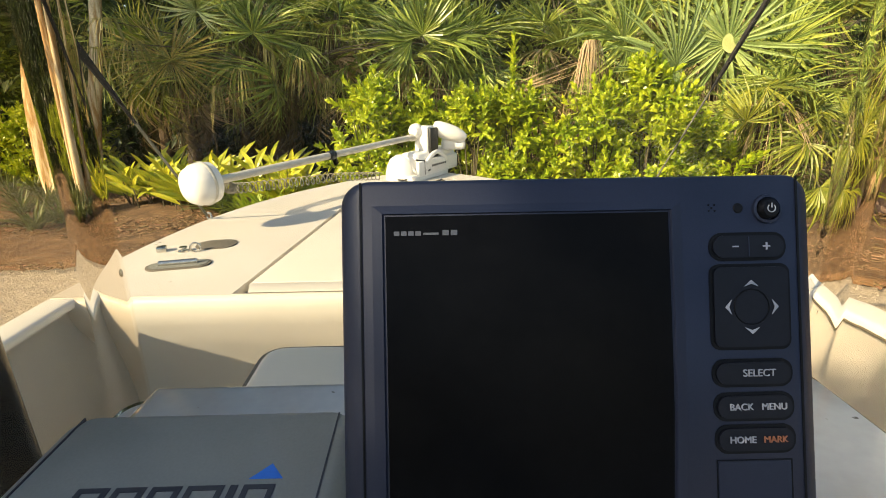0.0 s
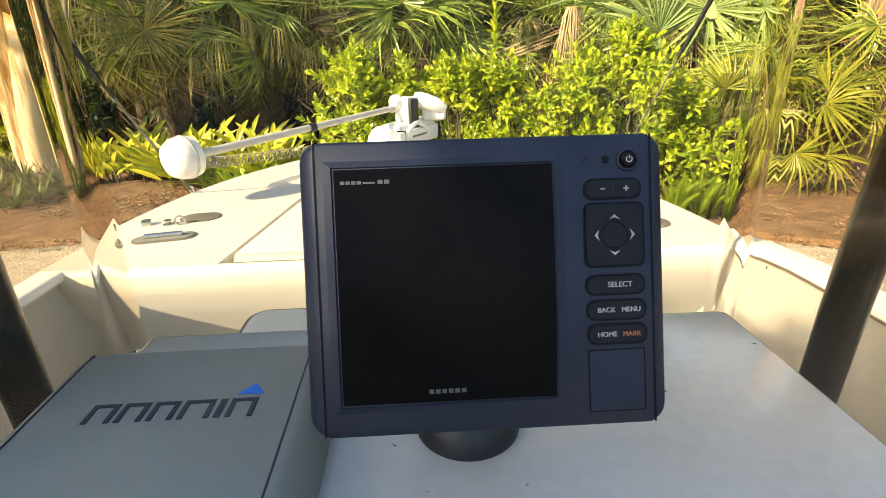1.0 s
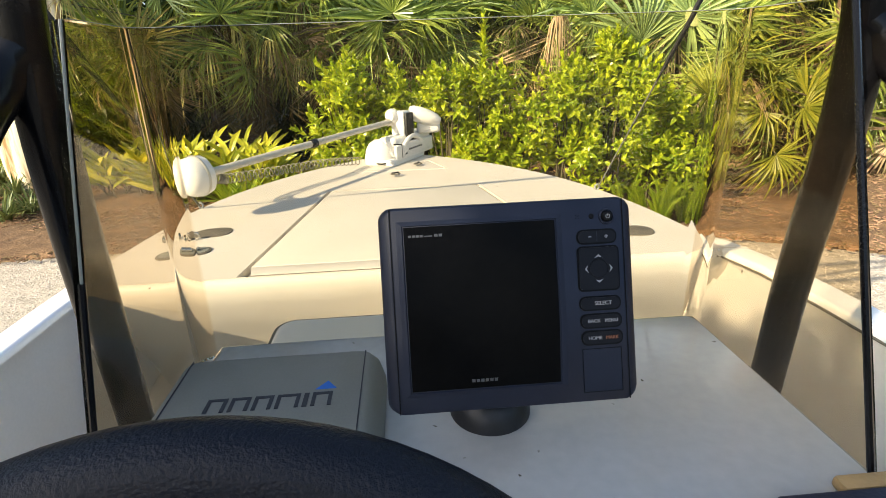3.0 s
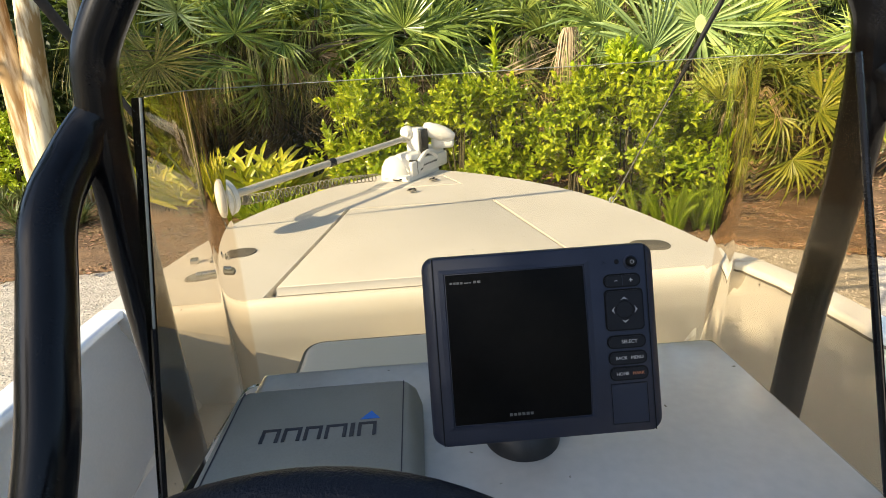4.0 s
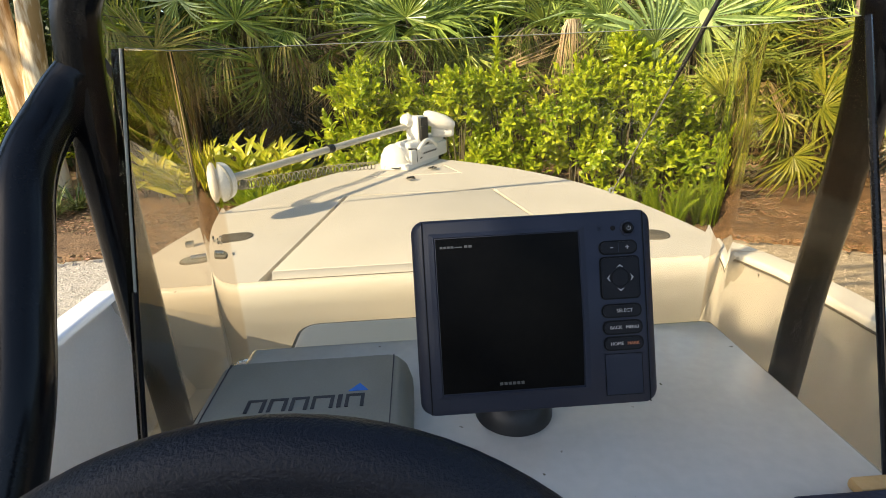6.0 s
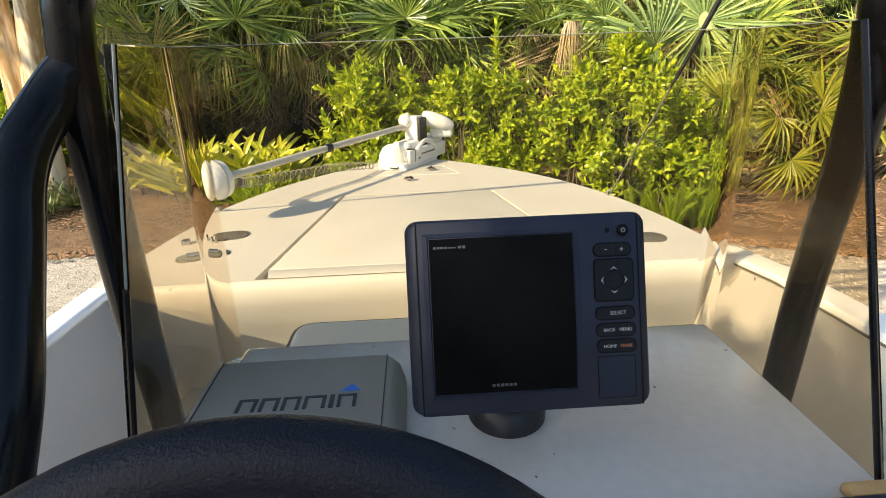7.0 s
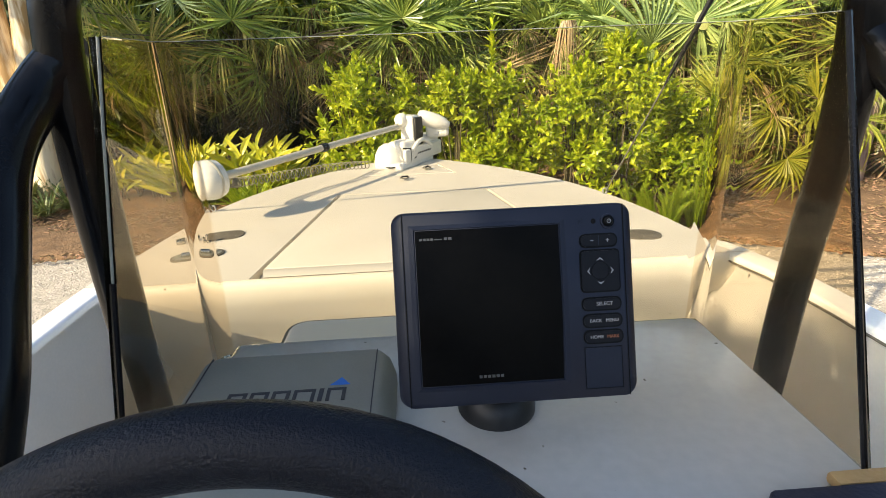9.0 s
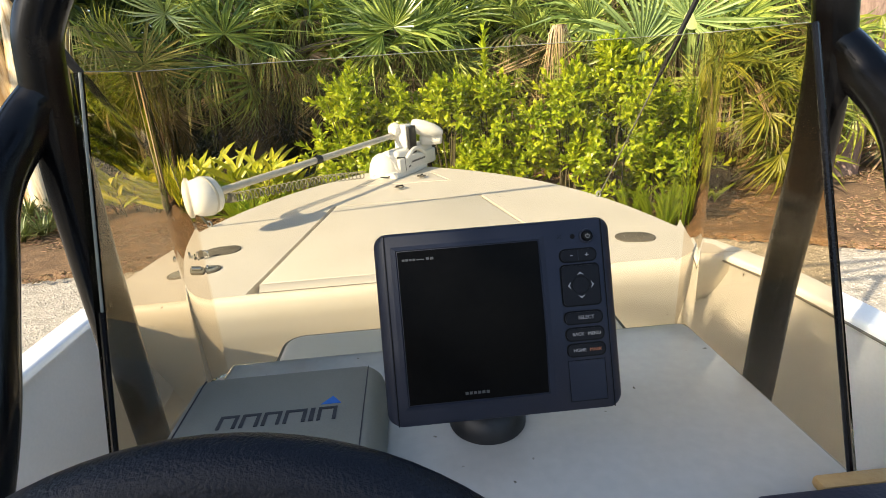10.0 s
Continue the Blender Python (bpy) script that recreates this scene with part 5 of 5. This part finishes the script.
def build_tassel(palm, place, strands, long, seed, mat=DEAD_LEAF, wide=0.15, label="dry tan frond hanging straight down"):
    """A dead frond whose strands arch over and hang straight down."""
    r = random.Random(seed)
    verts, faces = [], []
    base = Vector(place) - Vector(palm.matrix_world.translation)
    for i in range(strands):
        a = radians(-170 + 160 * i / (strands - 1)) + r.uniform(-0.1, 0.1)
        out = Vector((math.cos(a), 0.6 * math.sin(a), 0)) * wide * r.uniform(0.45, 1.45)
        side = Vector((-math.sin(a), math.cos(a), 0))
        l, w = long * r.uniform(0.5, 1.1), r.uniform(0.005, 0.010)
        k = len(verts)
        for t, ww in ((0, 0.5), (0.15, 1.0), (0.35, 1.0), (0.7, 0.7), (1.0, 0.1)):
            c = base + out * (0.15 + 1.15 * t ** 0.7) + Vector((r.uniform(-0.01, 0.01), 0, 0.05 * math.sin(math.pi * min(1, 2.5 * t)) - l * t * t))
            verts += [tuple(c - side * w * ww), tuple(c + side * w * ww)]
        faces += [(k + 2 * j, k + 2 * j + 1, k + 2 * j + 3, k + 2 * j + 2) for j in range(4)]
    me = bpy.data.meshes.new("dead_frond")
    me.from_pydata(verts, [], faces)
    me.materials.append(mat)
    ob = new("dead_frond", me)
    ob.parent = palm
    ob["label"] = label
    hub = Vector((0, 0, palm["hub"]))
    part("stalk", tube([hub, (hub + base) / 2 + Vector((0, 0, 0.12)), base], [0.014, 0.010, 0.008], 5), STEM, palm)


build_tassel(mid_palm, (1.78, 5.72, 2.09), 44, 0.62, 7)
left_palm = build_palm(-2.45, 8.0, 1.9, 5, 404, 0.6, 1.0, 0.1, 0.1)
for place, out, normal, size, mesh in (((-2.45, 7.35, 2.38), (0.1, -0.1, 1), (0.1, -1, 0.2), 1.15, FANS[7]), ((-3.2, 7.4, 2.68), (-0.3, -0.3, 0.8), (-0.5, -0.6, 0.9), 0.9, SILVER_FANS[1]),
                                       ((-0.1, 6.95, 2.30), (0.25, -0.3, 0.9), (0.1, -1, 0.4), 1.1, FANS[2]), ((-0.25, 6.95, 2.22), (-0.7, -0.3, 0.3), (-0.2, -1, 0.5), 1.1, FANS[8]),
                                       ((0.25, 7.0, 2.25), (0.8, -0.2, 0.2), (0.2, -1, 0.5), 1.1, FANS[9])):
    add_frond(left_palm, place, out, normal, size, mesh)
add_frond(left_palm, (-3.66, 7.40, 2.06), (0.05, -0.15, -0.9), (0.2, -1, 0.05), 1.0, OLD_FAN)
for place, strands, long, wide, seed in (((-3.01, 7.3, 1.66), 26, 0.62, 0.34, 11), ((-2.27, 7.5, 2.32), 30, 1.05, 0.22, 12), ((-1.85, 7.5, 2.0), 24, 0.9, 0.28, 13), ((-1.40, 7.4, 1.75), 20, 0.8, 0.3, 14), ((-2.65, 7.35, 1.9), 22, 0.8, 0.26, 15), ((-4.35, 7.3, 2.55), 26, 0.8, 0.45, 16), ((-4.05, 7.2, 2.25), 24, 0.7, 0.40, 17), ((-4.6, 7.4, 2.2), 24, 0.8, 0.40, 18)):
    build_tassel(left_palm, place, strands, long, seed, PALM_OLD, wide, "yellowing frond with thin hanging strands")
heart = bmesh.new()
bmesh.ops.create_circle(heart, cap_ends=True, segments=18, radius=0.11)
for v in heart.verts:
    v.co = Vector((3.53, 6.085, 2.10)) + Vector((v.co.x, -0.03 + 0.25 * v.co.y, v.co.y))
heart.transform(big_palm.matrix_world.inverted())
bmesh.ops.solidify(heart, geom=heart.faces[:], thickness=0.004)
part("frond_heart", heart, FROND_HEART, big_palm, "pale yellow heart of a fan")
low_palm = build_palm(3.9, 5.7, 1.3, 9, 403, 0.5, 0.8, 0.35, 0.1, thatch=240, skirt=4)
for place, out, size, kind in (((3.28, 5.1, 1.28), (-0.35, -0.3, 0.9), 0.85, 0), ((3.97, 5.1, 1.05), (-0.6, -0.4, -0.5), 0.85, 1), ((4.51, 5.2, 1.20), (0.5, -0.4, 0.3), 0.9, 0), ((4.1, 4.95, 0.60), (0.4, -0.4, -0.7), 0.85, 1),
                               ((4.5, 5.0, 0.55), (0.6, -0.4, -0.4), 0.9, 2), ((3.45, 5.15, 1.62), (0.3, -0.4, -0.8), 0.8, 2)):
    add_frond(low_palm, place, out, (-0.3, -1, 0.5), size, YELLOW_FANS[kind])


side_palm = build_palm(5.15, 5.85, 1.35, 5, 405, 0.5, 0.85, 0.3, 0.1, thatch=240, skirt=6)
for place, out, size, mesh in (((5.40, 5.45, 1.98), (0.2, -0.4, -0.9), 0.95, YELLOW_FANS[0]), ((5.05, 5.40, 1.85), (-0.5, -0.4, -0.6), 0.9, FANS[3]), ((5.35, 5.40, 1.45), (0.3, -0.4, -0.8), 1.0, YELLOW_FANS[1]), ((4.85, 5.35, 1.35), (-0.4, -0.4, -0.8), 0.9, FANS[4]), ((5.20, 5.30, 0.95), (0.1, -0.4, -0.9), 0.9, YELLOW_FANS[2])):
    add_frond(side_palm, place, out, (-0.3, -1, 0.4), size, mesh)


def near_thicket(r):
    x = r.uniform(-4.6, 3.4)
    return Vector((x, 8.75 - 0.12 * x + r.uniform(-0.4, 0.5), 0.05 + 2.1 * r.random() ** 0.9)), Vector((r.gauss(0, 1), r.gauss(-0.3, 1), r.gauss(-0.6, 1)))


tagged(leaf_cloud(9000, near_thicket, 0.26, 0.045, SHADE_LEAF, "undergrowth", None, seed=18), "undergrowth leaves coloured dark for the shade below the palms", "undergrowth", kind="stuff")


def thicket(r):
    x = r.uniform(-14, 13)
    y = 10.2 + 0.03 * x + r.uniform(-0.7, 1.2)
    return Vector((x, y, 4.2 * r.random())), Vector((r.gauss(0, 1), r.gauss(-0.3, 1), r.gauss(-0.4, 1)))


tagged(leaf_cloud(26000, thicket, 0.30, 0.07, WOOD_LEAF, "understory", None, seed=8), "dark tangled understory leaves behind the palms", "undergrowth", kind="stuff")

# pale multi-stemmed tree and a rough-barked one
def build_tree(name, x, y, limbs, mat, label, seed, crown_z, crown_r, leaves):
    p = thing(name, pose(x, y, 0.0), label, "tree", "garden trees")
    for pts, rad in limbs:
        part("trunk", tube(spline(pts, 5), [rad * (1 - 0.45 * i / (5 * (len(pts) - 1))) for i in range(5 * (len(pts) - 1) + 1)], 14), mat, p)
    r0 = random.Random(seed)
    blobs = [(Vector((r0.uniform(-1, 1) * crown_r, r0.uniform(-1, 1) * crown_r, crown_z + r0.uniform(-0.4, 0.7) * crown_r)), r0.uniform(0.35, 0.7) * crown_r * 0.6) for _ in range(26)]

    def spot(r):
        c, q = blobs[r.randrange(len(blobs))]
        d = Vector((r.gauss(0, 1), r.gauss(0, 1), r.gauss(0, 1))).normalized()
        return c + d * q * (0.5 + 0.5 * r.random()), d + Vector((0, 0, -0.3))
    ob = leaf_cloud(leaves, spot, 0.16, 0.04, WOOD_LEAF, "crown", p, seed=seed)
    ob["kind"] = "stuff"


build_tree("crape_myrtle", -5.7, 7.45, [([(-0.04, 0, 0), (-0.07, 0, 0.9), (0.02, 0.05, 2.5), (0.2, 0.2, 5.5)], 0.20), ([(0.08, -0.03, 0), (0.19, -0.05, 1.0), (0.43, 0, 2.5), (0.9, 0.2, 5.5)], 0.21), ([(0.28, 0.3, 0), (0.55, 0.32, 1.26), (0.85, 0.35, 2.5), (1.4, 0.4, 5.5)], 0.12)],
           PALE_BARK, "pale peeling multi-stemmed crape myrtle in the bed", 300, 6.5, 2.6, 9000)
build_tree("garden_tree", 5.72, 6.15, [([(0, 0, 0), (0.05, 0, 1.5), (0.1, 0, 3.5), (0.2, 0, 6)], 0.36)], RED_BARK, "rough grey-red barked tree trunk", 310, 7.0, 2.4, 7000)


# far woods
def far_leaf(seed):
    def spot(r):
        x = r.uniform(-24, 24)
        y = r.uniform(12.5, 17)
        z = 9.5 * r.random() ** 0.9 * (0.75 + 0.25 * noise.noise((x * 0.35, 0, seed)))
        return Vector((x, y, z)), Vector((r.gauss(0, 1), r.gauss(0, 1), r.gauss(-0.3, 1)))
    return spot


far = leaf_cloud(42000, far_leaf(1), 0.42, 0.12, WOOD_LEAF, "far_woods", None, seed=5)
tagged(far, "dark woodland foliage behind the palms", "woods", kind="stuff")
# unseen leafy tree added behind the boat, its leaves placed to shade the helm
def build_added_shade_tree():
    foot = Vector((-5.4, -4.7, 0))
    p = thing("added_shade_tree", pose(*foot), "unseen tree added behind the boat to shade the helm", "tree", "garden trees")
    part("trunk", tube(spline([(0, 0, 0), (0.2, 0.2, 1.8), (0.8, 0.8, 3.2), (1.5, 1.5, 4.2)], 5), [0.22 - 0.011 * i for i in range(16)], 14), RED_BARK, p)
    r0 = random.Random(5)

    def cluster(x, y, q):
        # a leaf cluster upstream in the sunlight of a spot over the helm
        return Vector((x, y, DECK)) - SUN_WAY * ((r0.uniform(3.7, 5.2) - DECK) / -SUN_WAY.z) - foot, q
    dense = [cluster(r0.uniform(-0.25, 0.30), r0.uniform(-0.15, 0.50), r0.uniform(0.08, 0.13)) for _ in range(70)]
    dense += [cluster(r0.uniform(0.20, 0.46), r0.uniform(0.46, 0.60), r0.uniform(0.06, 0.09)) for _ in range(22)]
    dense += [cluster(r0.uniform(-0.28, 0.22), r0.uniform(0.48, 0.58), r0.uniform(0.06, 0.08)) for _ in range(30)]
    dense += [cluster(r0.uniform(0.28, 0.56), r0.uniform(0.10, 0.29), r0.uniform(0.05, 0.07)) for _ in range(12)]
    for _ in range(80):
        x = r0.uniform(0.26, 1.0)
        dense.append(cluster(x, r0.uniform(-0.45, 0.24 - 0.65 * (x - 0.542)), r0.uniform(0.07, 0.11)))

    def spot(r):
        c, q = dense[r.randrange(len(dense))]
        d = Vector((r.gauss(0, 1), r.gauss(0, 1), r.gauss(0, 1))).normalized()
        return c + d * q * (0.2 + 0.8 * r.random()), d + Vector((0, 0, -0.3))

    def sprig(r):
        c, _ = cluster(r.uniform(0.34, 0.95), r.uniform(0.10, 0.60), 0)
        return c + Vector((r.gauss(0, 0.02), r.gauss(0, 0.02), r.gauss(0, 0.02))), Vector((r.gauss(0, 1), r.gauss(0, 1), r.gauss(-0.3, 1)))
    ob = leaf_cloud(8600, spot, 0.07, 0.02, WOOD_LEAF, "crown", p, seed=9)
    ob["kind"] = "stuff"
    # the rest of the crown shades the after part of the boat
    def broad(r):
        c, _ = cluster(r.uniform(-1.5, 0.35), r.uniform(-2.7, -0.25), 0)
        return c + Vector((r.gauss(0, 0.2), r.gauss(0, 0.2), r.gauss(0, 0.2))), Vector((r.gauss(0, 1), r.gauss(0, 1), r.gauss(-0.3, 1)))
    ob = leaf_cloud(800, broad, 0.16, 0.045, WOOD_LEAF, "crown", p, seed=11)
    ob["kind"] = "stuff"
    ob = leaf_cloud(560, sprig, 0.06, 0.016, WOOD_LEAF, "fine_twigs", p, seed=10)
    ob["kind"] = "stuff"


build_added_shade_tree()


# unseen open-crowned tree added beside the drive, leaves aimed to dapple the palms
def build_added_dapple_tree():
    p = thing("added_dapple_tree", pose(-11.0, 2.2, 0.0), "unseen open-crowned tree added to dapple the palms with shade", "tree", "garden trees")
    part("trunk", tube(spline([(0, 0, 0), (0.1, 0.0, 3.0), (0.6, -0.2, 5.5), (2.0, -0.4, 7.6)], 5), [0.26 - 0.011 * i for i in range(16)], 14), RED_BARK, p)

    def spot(r):
        aim = Vector((r.uniform(-3.5, 1.2), r.uniform(7.6, 8.8), 0.2 + 1.9 * r.random()))
        return aim - SUN_WAY * r.uniform(11.5, 13.5) - Vector((-11.0, 2.2, 0)), Vector((r.gauss(0, 1), r.gauss(0, 1), r.gauss(-0.3, 1)))
    ob = leaf_cloud(220, spot, 0.5, 0.15, WOOD_LEAF, "crown", p, seed=19)
    ob["kind"] = "stuff"

    def deeper(r):
        aim = Vector((r.uniform(-6.0, 4.5), r.uniform(8.9, 10.6), r.uniform(0.6, 4.2)))
        return aim - SUN_WAY * r.uniform(11.5, 13.5) - Vector((-11.0, 2.2, 0)), Vector((r.gauss(0, 1), r.gauss(0, 1), r.gauss(-0.3, 1)))
    ob = leaf_cloud(420, deeper, 0.6, 0.2, WOOD_LEAF, "crown", p, seed=20)
    ob["kind"] = "stuff"


build_added_dapple_tree()


# low woods round the rest of the drive
def back_leaf(r):
    a = r.uniform(radians(150), radians(390))
    d = r.uniform(15, 19)
    return Vector((d * math.cos(a), d * math.sin(a), 5.0 * r.random())), Vector((r.gauss(0, 1), r.gauss(0, 1), r.gauss(-0.3, 1)))


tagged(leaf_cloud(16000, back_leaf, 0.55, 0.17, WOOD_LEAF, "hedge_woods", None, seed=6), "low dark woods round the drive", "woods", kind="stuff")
